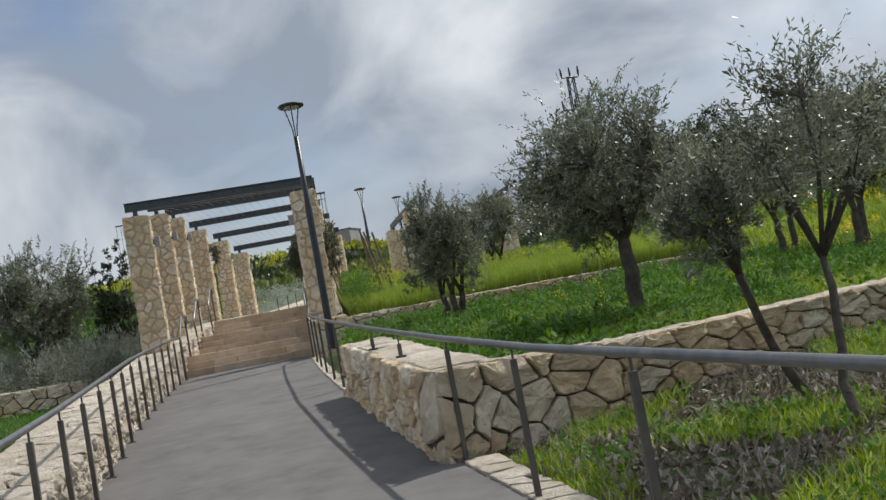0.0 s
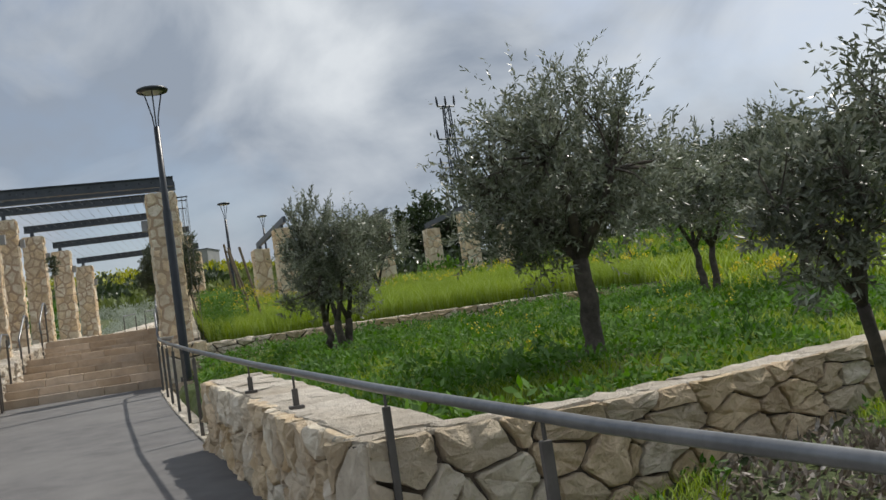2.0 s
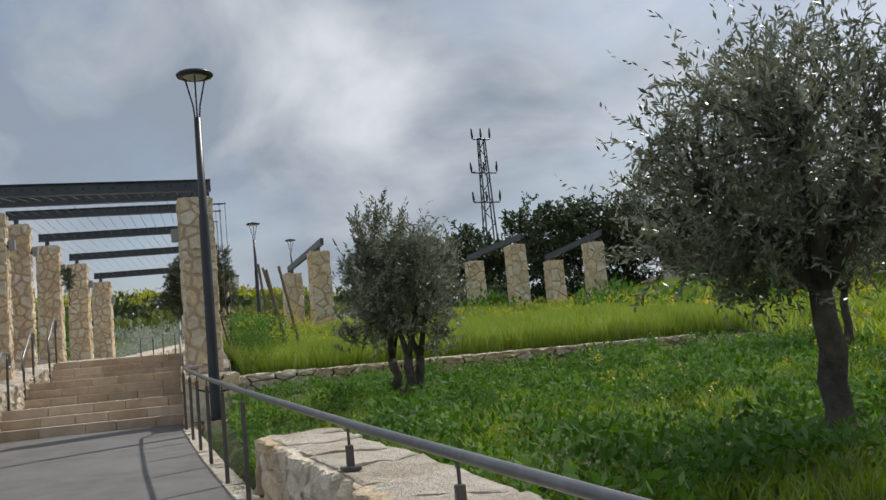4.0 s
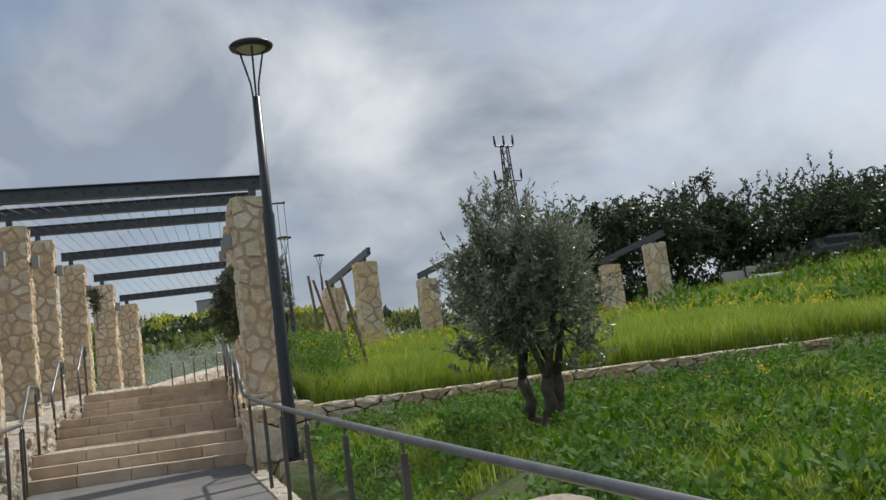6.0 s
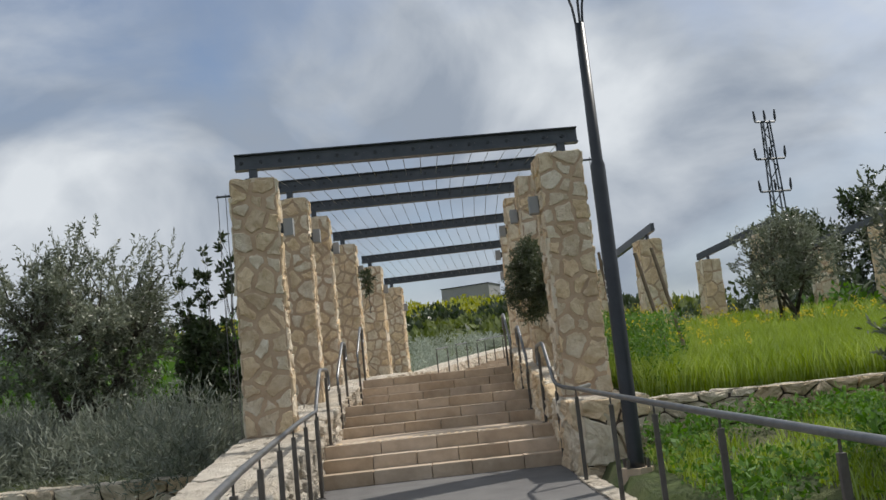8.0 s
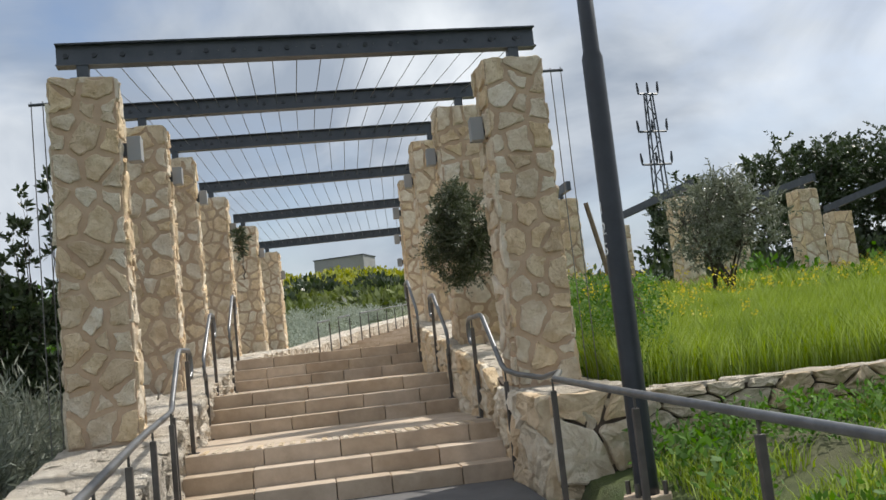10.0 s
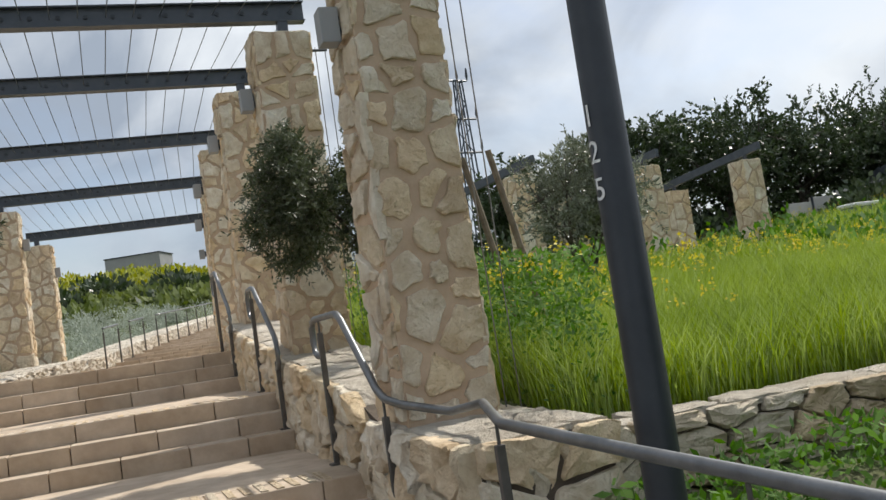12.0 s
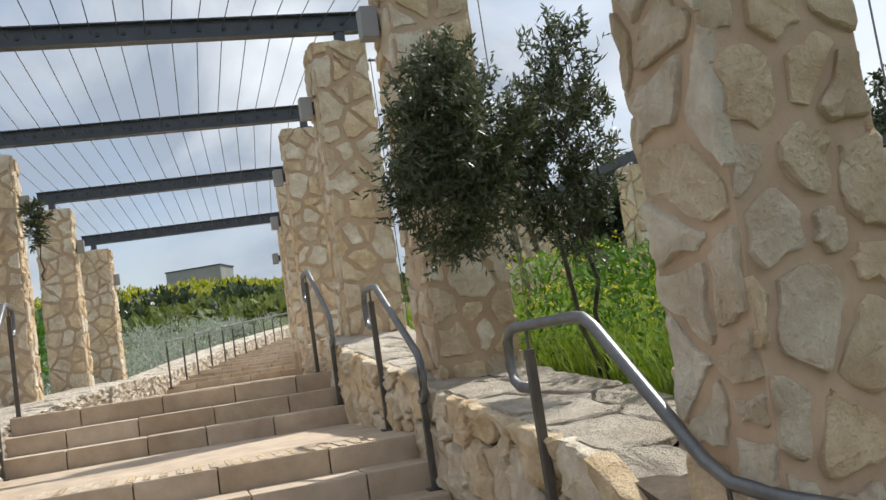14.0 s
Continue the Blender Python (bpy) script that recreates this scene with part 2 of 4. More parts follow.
def crazy_cells(length, height, size, rng, stretch=1.25, jitter=0.42):
    """Irregular polygons, as a mason fits them, that fill a rectangle."""
    nu, nv = max(1, round(length / (size * stretch))), max(1, round(height / size))
    seeds = []
    for j in range(nv):
        for i in range(nu):
            u = (i + 0.5 + (0.5 if j % 2 and nu > 1 else 0) * 0.8 - (0.2 if nu > 1 else 0) + rng.uniform(-jitter, jitter)) * length / nu
            v = (j + 0.5 + rng.uniform(-jitter, jitter)) * height / nv
            seeds.append((u, v))
    weight = [(rng.uniform(0.0, 0.62) * size) ** 2 for _ in seeds]
    cells = []
    reach = 3.2 * max(length / nu, height / nv)
    for i, (u, v) in enumerate(seeds):
        poly = [(0, 0), (length, 0), (length, height), (0, height)]
        for k, (a, b) in enumerate(seeds):
            if k != i and abs(a - u) < reach and abs(b - v) < reach and poly:
                d2 = (a - u) ** 2 + (b - v) ** 2 + 1e-9
                f = min(0.8, max(0.2, 0.5 + (weight[i] - weight[k]) / (2 * d2)))
                poly = clip(poly, u + (a - u) * f, v + (b - v) * f, a - u, b - v)
        if len(poly) > 2:
            cells.append(poly)
    return cells


def stone_mesh(poly, place, depth, joint, rng, chip=0.012, back=-0.03):
    """Verts and faces of one dressed stone over a polygon; place(u, v, d) puts it on the wall."""
    n = len(poly)
    cu, cv = sum(p[0] for p in poly) / n, sum(p[1] for p in poly) / n
    ring = []
    joint *= rng.uniform(0.55, 1.7)
    for i, a in enumerate(poly):
        b = poly[(i + 1) % n]
        ln = math.hypot(b[0] - a[0], b[1] - a[1])
        if ln < 0.015:
            continue
        cut = min(0.28, 0.014 / ln + 0.03)
        for s in ((cut, 0.27, 0.5, 0.73, 1 - cut) if ln > 0.2 else (cut, 0.5, 1 - cut) if ln > 0.1 else (cut, 1 - cut)):
            u, v = a[0] + (b[0] - a[0]) * s, a[1] + (b[1] - a[1]) * s
            du, dv = u - cu, v - cv
            r = math.hypot(du, dv) + 1e-6
            k = max(0.35, (r - joint * 0.5 - rng.uniform(0, chip)) / r)
            ring.append((cu + du * k, cv + dv * k))
    m = len(ring)
    if m < 3:
        return None
    d = depth * rng.uniform(0.65, 1.15)
    su, sv = rng.uniform(-0.25, 0.25) * depth, rng.uniform(-0.25, 0.25) * depth
    verts = [place(u, v, back) for u, v in ring]
    size = max(max(abs(u - cu) for u, v in ring), max(abs(v - cv) for u, v in ring), 0.05)
    seat = rng.uniform(0, 50)
    for k, dd in ((0.99, 0.7), (0.91, 0.96), (0.5, 1.04)):
        for u, v in ring:
            uu, vv = cu + (u - cu) * k, cv + (v - cv) * k
            verts.append(place(uu, vv, d * dd + (uu - cu) / size * su + (vv - cv) / size * sv + (0.75 * noise.noise((uu * 9, vv * 9, seat)) + rng.uniform(-0.24, 0.24) * (1.0 if k > 0.6 else 0.5)) * depth))
    verts.append(place(cu, cv, d * 1.05 + 0.75 * noise.noise((cu * 9, cv * 9, seat)) * depth))
    faces = []
    for r in range(3):
        for i in range(m):
            j = (i + 1) % m
            faces.append((r * m + i, r * m + j, (r + 1) * m + j, (r + 1) * m + i))
    faces += [(3 * m + i, 3 * m + (i + 1) % m, 4 * m) for i in range(m)]
    return verts, faces


def clad(parent, length, height, size, place, rng, depth=0.04, joint=0.03, mat=None, stretch=1.25, name="stone", jitter=0.46, chip=0.012):
    """Covers one face with separate stones, children of parent."""
    made = [stone_mesh(poly, place, depth, joint, rng, chip) for poly in crazy_cells(length, height, size, rng, stretch, jitter)]
    made = [q for q in made if q]
    made.sort(key=lambda q: abs(q[0][-1].y - 9.0))
    for q in made[:280]:
        mesh_object(name, *q, mat or M_STONE, parent)
    if len(made) > 280:
        tagged(mesh_object("far_stones", *merge(*made[280:]), mat or M_STONE, parent), kind="stuff")


# ---- the lie of the land ----
def lerp_table(t, table):
    if t <= table[0][0]:
        (a, va), (b, vb) = table[0], table[1]
    elif t >= table[-1][0]:
        (a, va), (b, vb) = table[-2], table[-1]
    else:
        for (a, va), (b, vb) in zip(table, table[1:]):
            if a <= t <= b:
                break
    return va + (vb - va) * (t - a) / (b - a)


def smooth(a, b, t):
    t = min(1, max(0, (t - a) / (b - a)))
    return t * t * (3 - 2 * t)


def ramp_z(y):
    return lerp_table(y, [(-6, -0.24), (-3, -0.14), (0, -0.045), (2.03, 0.062), (8.4, 0.465), (15.75, 0.855), (17.6, 0.925)])


def edge_r(y):
    return lerp_table(y, [(-6, 2.77), (0.45, 1.93), (2.03, 1.71), (5.0, 1.29), (8.4, 0.875), (12.0, 0.58), (15.75, 0.34), (17.6, 0.33)])


def edge_l(y):
    return lerp_table(y, [(-6, -0.5), (0, -1.12), (4.2, -1.56), (7.7, -1.95), (11, -2.25), (14.8, -2.50), (17.6, -2.62)])


FLIGHTS = [17.5, 20.55, 23.65]
SKEW = [0.06, 0.04, 0.015]
RISE, TREAD = 0.16, 0.33


def stair_z(y):
    """The height of the walking surface up the stairs."""
    z = 0.925
    for f in FLIGHTS:
        for k in range(3):
            if y >= f + k * TREAD:
                z += RISE
    if y > 36:
        z += 0.078 * (min(y, 60) - 36)
    return z


def stair_left(y):
    y = min(y, 60)
    return lerp_table(y, [(17.6, -2.62), (21, -2.70), (24.3, -2.62), (28.2, -2.34), (32, -1.92), (36, -1.36), (40, -0.58), (45, 0.65), (52, 2.8), (60, 5.6)])


def stair_right(y):
    return stair_left(y) + lerp_table(y, [(17.6, 2.95), (21, 3.0), (24.3, 2.90), (60, 3.0)])


W1_A, W1_DIR = Vector((1.57, 2.02)), Vector((3.3, 1.12)).normalized()


def w1_y(x):
    return W1_A.y + (x - W1_A.x) * W1_DIR.y / W1_DIR.x


def ground(x, y):
    """Height of the bare ground anywhere."""
    wob = 0.05 * noise.noise((x * 0.6, y * 0.6, 3)) + 0.10 * noise.noise((x * 0.17, y * 0.17, 8))
    if y < 17.4:
        er, el, rz = edge_r(y), edge_l(y), ramp_z(y)
    else:
        er, el, rz = stair_right(y), stair_left(y), stair_z(y)
    if y > 58:
        hill = 0.4 + 0.052 * 42 + 0.118 * (min(y, 128) - 58) + 2.0 + 3 * wob
        plain = 1.62 + 0.078 * 16 + 0.045 * (min(y, 70) - 33) + 0.02 * max(0, min(y, 140) - 70) + 0.10 * max(0, min(x, 27) - 14) + 0.02 * max(0, min(x, 80) - 27) + wob * 1.3
        s = smooth(2, 40, x)
        return hill * (1 - s) + plain * s
    if el - 0.3 <= x <= er + (0.7 if 16.7 < y < 36 else 0.2):
        return rz - 0.25
    if x > er:
        za = 0.03 + 0.05 * (y - 2) + 0.05 * (x - 1.7) + 0.4 * wob
        zb = 0.70 + 0.055 * (y - 5.7) + 0.6 * wob
        edge = smooth(0.2, 1.9, x - er)
        if y > 7.6:
            zb = (rz + 0.10) * (1 - edge) + zb * edge
        s = smooth(0.05, 0.35, y - w1_y(x)) if x < 16 else smooth(0, 6, y - w1_y(16))
        z = za * (1 - s) + zb * s
        zc = 1.62 + 0.078 * (min(y, 33) - 17) + 0.045 * (min(max(y, 33), 70) - 33) + 0.02 * max(0, min(y, 140) - 70) + 0.10 * max(0, min(x, 27) - 14) * smooth(20, 34, y) + 0.02 * max(0, min(x, 80) - 27) + wob * 1.3
        s2 = smooth(16.62, 16.9, y) if x < 7 else smooth(15.4, 17.2, y)
        z = z * (1 - s2) + zc * s2
        if y > 36:
            near = smooth(0.3, 3.0, x - er)
            z = (rz + 0.2) * (1 - near) + max(z, 0) * near
        return z
    d = el - x
    low = 0.12 + 0.03 * (y + 6) - 0.02 * min(d, 30) + wob
    bed = 1.22 + 0.047 * (y - 16) + 0.5 * wob
    far = bed + 0.10 * max(0, y - 34) * smooth(20, 90, y + 0.4 * d) - 0.004 * max(0, d - 6)
    far = min(far, 13 + 2.5 * wob)
    s = smooth(16.0, 16.35, y - 16.5 + 16.1 + 0.115 * min(d - 0.9, 9))
    return low * (1 - s) + far * s


def build_ground():
    """One sheet out to the horizon, finer where one walks."""
    def steps(near0, near1, step, far0, far1):
        a = [near0]
        while a[-1] < near1:
            a.append(a[-1] + step)
        g = step
        hi = [a[-1]]
        while hi[-1] < far1:
            g *= 1.22
            hi.append(hi[-1] + g)
        g = step
        lo = [a[0]]
        while lo[-1] > far0:
            g *= 1.22
            lo.append(lo[-1] - g)
        return lo[:0:-1] + a + hi[1:]
    xs, ys = steps(-9, 12, 0.22, -700, 700), steps(-8, 38, 0.22, -300, 1500)
    verts = [(x, y, ground(x, y)) for y in ys for x in xs]
    nx = len(xs)
    faces = [(j * nx + i, j * nx + i + 1, (j + 1) * nx + i + 1, (j + 1) * nx + i) for j in range(len(ys) - 1) for i in range(nx - 1)]
    return tagged(mesh_object("ground", verts, faces, M_SOIL, smooth=True), "uneven earth with spring grass and weeds", "ground", kind="structure")


build_ground()


# ---- ramp and stairs ----
def strip(y0, y1, step, left, right, height, drop):
    """A solid strip between two edges: top, sides and ends."""
    n = max(2, round((y1 - y0) / step))
    verts, faces = [], []
    for i in range(n + 1):
        y = y0 + (y1 - y0) * i / n
        l, r, z = left(y), right(y), height(y)
        verts += [(l, y, z - drop), (l, y, z), (l + (r - l) * 0.33, y, z + 0.008), (l + (r - l) * 0.66, y, z + 0.008), (r, y, z), (r, y, z - drop)]
    for i in range(n):
        for k in range(5):
            a = i * 6 + k
            faces.append((a, a + 1, a + 7, a + 6)[::-1])
    faces.append((0, 1, 2, 3, 4, 5)[::-1])
    faces.append(tuple(n * 6 + k for k in range(6)))
    return verts, faces


tagged(mesh_object("ramp", *strip(-9.0, 17.62, 0.6, lambda y: edge_l(y) - 0.05, lambda y: edge_r(y) - 0.02, ramp_z, 0.4), M_ASPHALT), "worn grey asphalt footpath rising to the stairs", "path", kind="structure")

stairs = thing("stairs", "beige limestone steps in short flights with long landings", "stairs", kind="structure")
rng = random.Random(5)


def step_row(y, x0, x1, z, depth, rise, skew=0.0):
    """One tread made of several sawn blocks."""
    x = x0
    shear = Matrix(((1, 0, 0, 0), (skew, 1, 0, -skew * x1), (0, 0, 1, 0), (0, 0, 0, 1)))
    while x < x1 - 0.05:
        w = min(rng.uniform(0.48, 0.72), x1 - x)
        if x1 - x - w < 0.25:
            w = x1 - x
        bm = bmesh.new()
        o = rng.uniform(-0.006, 0.006)
        box_bm(bm, x + 0.003, x + w - 0.003, y + o, y + depth, z - rise - 0.02, z + rng.uniform(-0.003, 0.003), 0.012, shear)
        part("step_stone", bm, M_STEP, stairs)
        x += w


def landing(y0, y1, z):
    v, f = strip(y0, y1, 0.8, lambda y: stair_left(y), lambda y: stair_right(y), lambda y: z, 0.3)
    mesh_object("landing", v, f, M_STEP, stairs)


for i, f in enumerate(FLIGHTS):
    for k in range(3):
        y = f + k * TREAD
        step_row(y, stair_left(y), stair_right(y), stair_z(y + 0.01), TREAD + (0.30 if k == 2 else 0.03), RISE, SKEW[i])
    y0 = f + 3 * TREAD - 0.01
    y1 = FLIGHTS[i + 1] if i < 2 else 36.1
    zt = stair_z(f + 2 * TREAD + 0.01)
    landing(y0, y1, zt - 0.006)
    for k in range(26):
        x = stair_left(f) + 0.12 + k * 0.102
        ys = y0 - 0.30 + SKEW[i] * (x - stair_right(f))
        bm = bmesh.new()
        box_bm(bm, x, x + 0.05, ys, ys + 0.42, zt - 0.02, zt + 0.007, 0.004)
        part("tactile_bar", bm, M_STONE_PALE, stairs)
y = 36.0
while y < 56:
    step_row(y, stair_left(y), stair_right(y), stair_z(y) + 0.14, 1.32, 0.18)
    y += 1.28

# ---- stone walls ----
def wall_along(name, pts, thick, top, base, size, label, side=1, depth=0.05, joint=0.012, mat=None, inner=True, cap=0.42, seed=1, ends=(True, True), capmat=None, core=None, stretch=1.25):
    """A stone wall along a line of points: a core, stones on its faces and flat stones on its top.
    side 1: the wall lies to the right of the line, -1: to the left; the clad front is the line itself."""
    w = thing(name, label, "stone wall", kind="structure")
    r = random.Random(seed)
    P = [Vector((p[0], p[1])) for p in pts]
    dist = [0.0]
    for a, b in zip(P, P[1:]):
        dist.append(dist[-1] + (b - a).length)
    total = dist[-1]

    def at(u):
        u = min(max(u, 0), total)
        for i in range(len(P) - 1):
            if u <= dist[i + 1] or i == len(P) - 2:
                d = (P[i + 1] - P[i]).normalized()
                return P[i] + d * (u - dist[i]), Vector((d.y, -d.x)) * side
    n = max(2, round(total / 0.5))
    verts, faces = [], []
    for i in range(n + 1):
        u = total * i / n
        c, inw = at(u)
        a, b = c + inw * 0.03, c + inw * (thick - 0.03)
        zt, zb = top(c.x, c.y) - 0.03, base(c.x, c.y) - 0.35
        verts += [(a.x, a.y, zb), (a.x, a.y, zt), (b.x, b.y, zt), (b.x, b.y, zb)]
    for i in range(n):
        for k in range(3):
            q = i * 4 + k
            faces.append((q, q + 1, q + 5, q + 4))
    faces += [(0, 1, 2, 3), tuple(n * 4 + k for k in (3, 2, 1, 0))]
    mesh_object("core", verts, faces, core or M_JOINT, w)
    hm = max(top(*at(total * k / 8)[0]) - base(*at(total * k / 8)[0]) for k in range(9)) + 0.1

    def front(u, v, d):
        c, inw = at(u)
        zb, zt = base(c.x, c.y) - 0.1, top(c.x, c.y)
        q = c - inw * (d - 0.02)
        return Vector((q.x, q.y, zb + (zt - zb) * v / hm))

    def rear(u, v, d):
        c, inw = at(total - u)
        zb, zt = base(c.x, c.y) - 0.1, top(c.x, c.y)
        q = c + inw * (thick + d - 0.02)
        return Vector((q.x, q.y, zb + (zt - zb) * v / hm))

    def above(u, v, d):
        c, inw = at(u)
        q = c + inw * v
        return Vector((q.x, q.y, top(c.x, c.y) + d * 0.6 - 0.02))
    clad(w, total, hm, size, front, r, depth, joint, mat, stretch)
    if inner:
        clad(w, total, hm, size * 1.2, rear, r, depth, joint, mat, stretch)
    clad(w, total, thick, cap, above, r, 0.04, 0.012, capmat or M_CAP, 1.3, "cap_stone", 0.3)
    for on, u0 in zip(ends, (0.0, total)):
        if on:
            def end(u, v, d, u0=u0):
                c, inw = at(u0)
                out = Vector((inw.y, -inw.x)) * (1 if u0 == 0.0 else -1) * side
                if u0 == 0.0:
                    tdir = (P[0] - P[1]).normalized()
                else:
                    tdir = (P[-1] - P[-2]).normalized()
                q = c + inw * (u if u0 else thick - u) + tdir * (d - 0.02)
                zb, zt = base(c.x, c.y) - 0.1, top(c.x, c.y)
                return Vector((q.x, q.y, zb + (zt - zb) * v / hm))
            clad(w, thick, hm, size, end, r, depth, joint, mat, stretch)
    return w


def stub_top(x, y):
    return lerp_table(y, [(2.0, 0.79), (3.86, 0.885), (5.43, 0.99), (7.55, 1.095)])


def w1_top(x, y):
    return 0.79 - 0.06 * smooth(1.6, 3.4, x) + 0.012 * max(0, x - 5)


stub_line = [(0.965, 7.55), (1.26, 4.8), (1.548, 2.24)]
wall_along("wall_beside_ramp", stub_line, 0.55, stub_top, lambda x, y: ramp_z(y), 0.27, "short thick wall of rough beige limestone with flat top", side=-1, seed=3, inner=False, joint=0.006, depth=0.08, ends=(True, False))
w1_line = [(1.57, 2.02), (1.57 + W1_DIR.x * 12, 2.02 + W1_DIR.y * 12)]
wall_along("wall_terrace", w1_line, 0.4, w1_top, lambda x, y: min(ground(x, y - 0.35) + 0.04, 0.5), 0.29, "retaining wall of fitted grey-beige limestone with dark joints", side=-1, seed=8, inner=False, mat=M_STONE_PALE)


def w2_top(x, y):
    return 1.63


w2_line = [(0.46, 16.35), (1.3, 16.42), (9.5, 16.5)]
wall_along("wall_upper_terrace", w2_line, 0.42, w2_top, lambda x, y: min(ground(x, y - 0.45) - 0.02, 1.5), 0.3, "low dry-stone terrace wall with pale flat capping", side=-1, seed=12, inner=False, mat=M_STONE_PALE, ends=(False, True))


def flank_r_top(x, y):
    return lerp_table(y, [(16.2, 1.68), (18.1, 1.74), (18.4, 1.92), (20.3, 2.14), (21.0, 2.2), (21.4, 2.3), (23.4, 2.52), (24.5, 2.7), (36, 2.85)])


flank_r = [(0.42, 16.32)] + [(stair_right(y) + 0.03, y) for y in (17.0, 19, 21, 24.3, 28.2, 32, 36)]
wall_along("wall_stair_flank_east", [(x, y) for x, y in flank_r], 0.8, flank_r_top, lambda x, y: stair_z(y) - 0.05, 0.30, "rough limestone wall flanking the stairs", side=1, seed=21, inner=False, ends=(True, False), joint=0.014, depth=0.07)


def flank_l_top(x, y):
    if y < 17.5:
        return ramp_z(y) + lerp_table(y, [(-6, 0.42), (13, 0.52), (15.5, 0.62), (17.6, 0.74)])
    return lerp_table(y, [(17.6, 1.67), (18.4, 1.75), (21.0, 2.0), (24.3, 2.32), (28, 2.52), (32, 2.68), (36, 2.78), (40, 3.1), (60, 4.75)])


left_line = [(edge_l(y) - 0.06, y) for y in (-8, -5, -2, 1, 4.2, 7.7, 11, 14.8, 17.5)] + [(stair_left(y) - 0.03, y) for y in (19, 21.5, 24.3, 28.2, 32, 36, 40, 45, 52, 58)]
wall_along("wall_parapet_west", left_line, 0.85, flank_l_top, lambda x, y: (ramp_z(y) if y < 17.5 else stair_z(y)) - 0.02, 0.26, "low parapet of rough pale limestone along the path", side=-1, seed=31, inner=False, joint=0.008, depth=0.07, ends=(True, True), mat=M_CAP)
low_line = [(-13, 15.6), (-8, 16.0), (-3.35, 16.55)]
wall_along("wall_lavender_bed", low_line, 0.4, lambda x, y: 1.29 - 0.012 * (x + 3.8), lambda x, y: ground(x, y - 0.5), 0.3, "low dry-stone wall in front of a lavender bed", side=-1, seed=41, inner=False, mat=M_STONE_PALE, ends=(True, False))


# ---- pergola over the stairs ----
def pillar(x0, y0, z0, z1, w, d, yaw, seed, group, size=0.245, label="square pillar of beige limestone set in wide mortar joints"):
    """A stone pillar whose front left corner at the foot is (x0, y0)."""
    p = thing("stone_pillar", label, "pillar", group)
    r = random.Random(seed)
    m = pose(x0, y0, 0, 0, 0, yaw)
    taper = 0.012

    def put(x, y, z):
        k = (z - z0) / (z1 - z0)
        return m @ Vector((x + taper * k * (1 if x < w / 2 else -1), y + taper * k * (1 if y < d / 2 else -1), z))
    h = z1 - z0
    g = 0.016
    verts = [put(x, y, z) for z in (z0 - 0.3, z1 - 0.02) for x, y in ((g, g), (w - g, g), (w - g, d - g), (g, d - g))]
    faces = [(0, 3, 2, 1), (4, 5, 6, 7)] + [(i, (i + 1) % 4, 4 + (i + 1) % 4, 4 + i) for i in range(4)]
    mesh_object("mortar_core", verts, faces, M_MORTAR, p)
    sides = [(w, lambda u, v, e: put(u, g - e, z0 + v)), (d, lambda u, v, e: put(w - g + e, u, z0 + v)), (w, lambda u, v, e: put(w - u, d - g + e, z0 + v)), (d, lambda u, v, e: put(g - e, d - u, z0 + v))]
    for ln, f in sides:
        clad(p, ln, h, size, f, r, 0.024, 0.030, M_STONE, 0.95, chip=0.024)
    clad(p, w, d, 0.35, lambda u, v, e: put(u, v, z1 + e - 0.03), r, 0.025, 0.02, M_STONE, 1.0, "cap_stone")
    return p


PERGOLA = [
    (17.10, -2.84, 0.40, 1.62, 4.785, 3.6), (20.95, -2.97, 0.45, 1.95, 5.34, 1.0), (24.20, -3.00, 0.47, 2.25, 5.65, 0.5),
    (28.05, -2.85, 0.56, 2.45, 5.70, -3.5), (31.8, -2.51, 0.86, 2.6, 5.645, -5.5), (35.65, -2.16, 1.22, 2.7, 5.47, -7.5),
]
BEAM_H = 0.2
for i, (y, xl, xr, zb, zt, yaw) in enumerate(PERGOLA):
    pillar(xl - 0.6, y, zb, zt, 0.6, 0.5, yaw, 100 + i, "pillars of the stair pergola")
    pillar(xr, y + (xr - xl) * math.tan(radians(yaw)), zb + 0.1, zt, 0.6, 0.5, yaw, 200 + i, "pillars of the stair pergola")
    beam = thing("pergola_beam", "dark grey steel channel beam with bolt holes across the pillars", "beam", "beams of the stair pergola")
    m = pose(xl - 0.36, y + 0.12, zt, 0, 0, yaw)
    x0, x1 = -0.16, xr - xl + 0.95
    bm = bmesh.new()
    z0 = 0.125
    box_bm(bm, x0, x1, 0.06, 0.07, z0, z0 + BEAM_H, 0, m)
    box_bm(bm, x0, x1, 0.0, 0.062, z0 + BEAM_H - 0.012, z0 + BEAM_H + 0.001, 0, m)
    box_bm(bm, x0, x1, 0.0, 0.062, z0 - 0.001, z0 + 0.012, 0, m)
    box_bm(bm, x0, x1, 0.07, 0.13, z0 + BEAM_H - 0.012, z0 + BEAM_H + 0.001, 0, m)
    box_bm(bm, x0, x1, 0.07, 0.13, z0 - 0.001, z0 + 0.012, 0, m)
    part("channel", bm, M_STEEL, beam)
    for x in (0.06, xr - xl + 0.72):
        bm = bmesh.new()
        box_bm(bm, x - 0.05, x + 0.05, 0.01, 0.11, -0.03, z0 + 0.005, 0.006, m)
        box_bm(bm, x - 0.1, x + 0.1, -0.03, 0.15, -0.012, 0.004, 0.002, m)
        part("bracket", bm, M_STEEL, beam)
    k = 0
    while x0 + 0.08 + k * 0.24 < x1:
        v, f = tube([m @ Vector((x0 + 0.08 + k * 0.24, e, z0 + 0.1)) for e in (0.045, 0.062)], 0.022, 8)
        mesh_object("bolt", v, f, M_LAMP, beam)
        k += 1
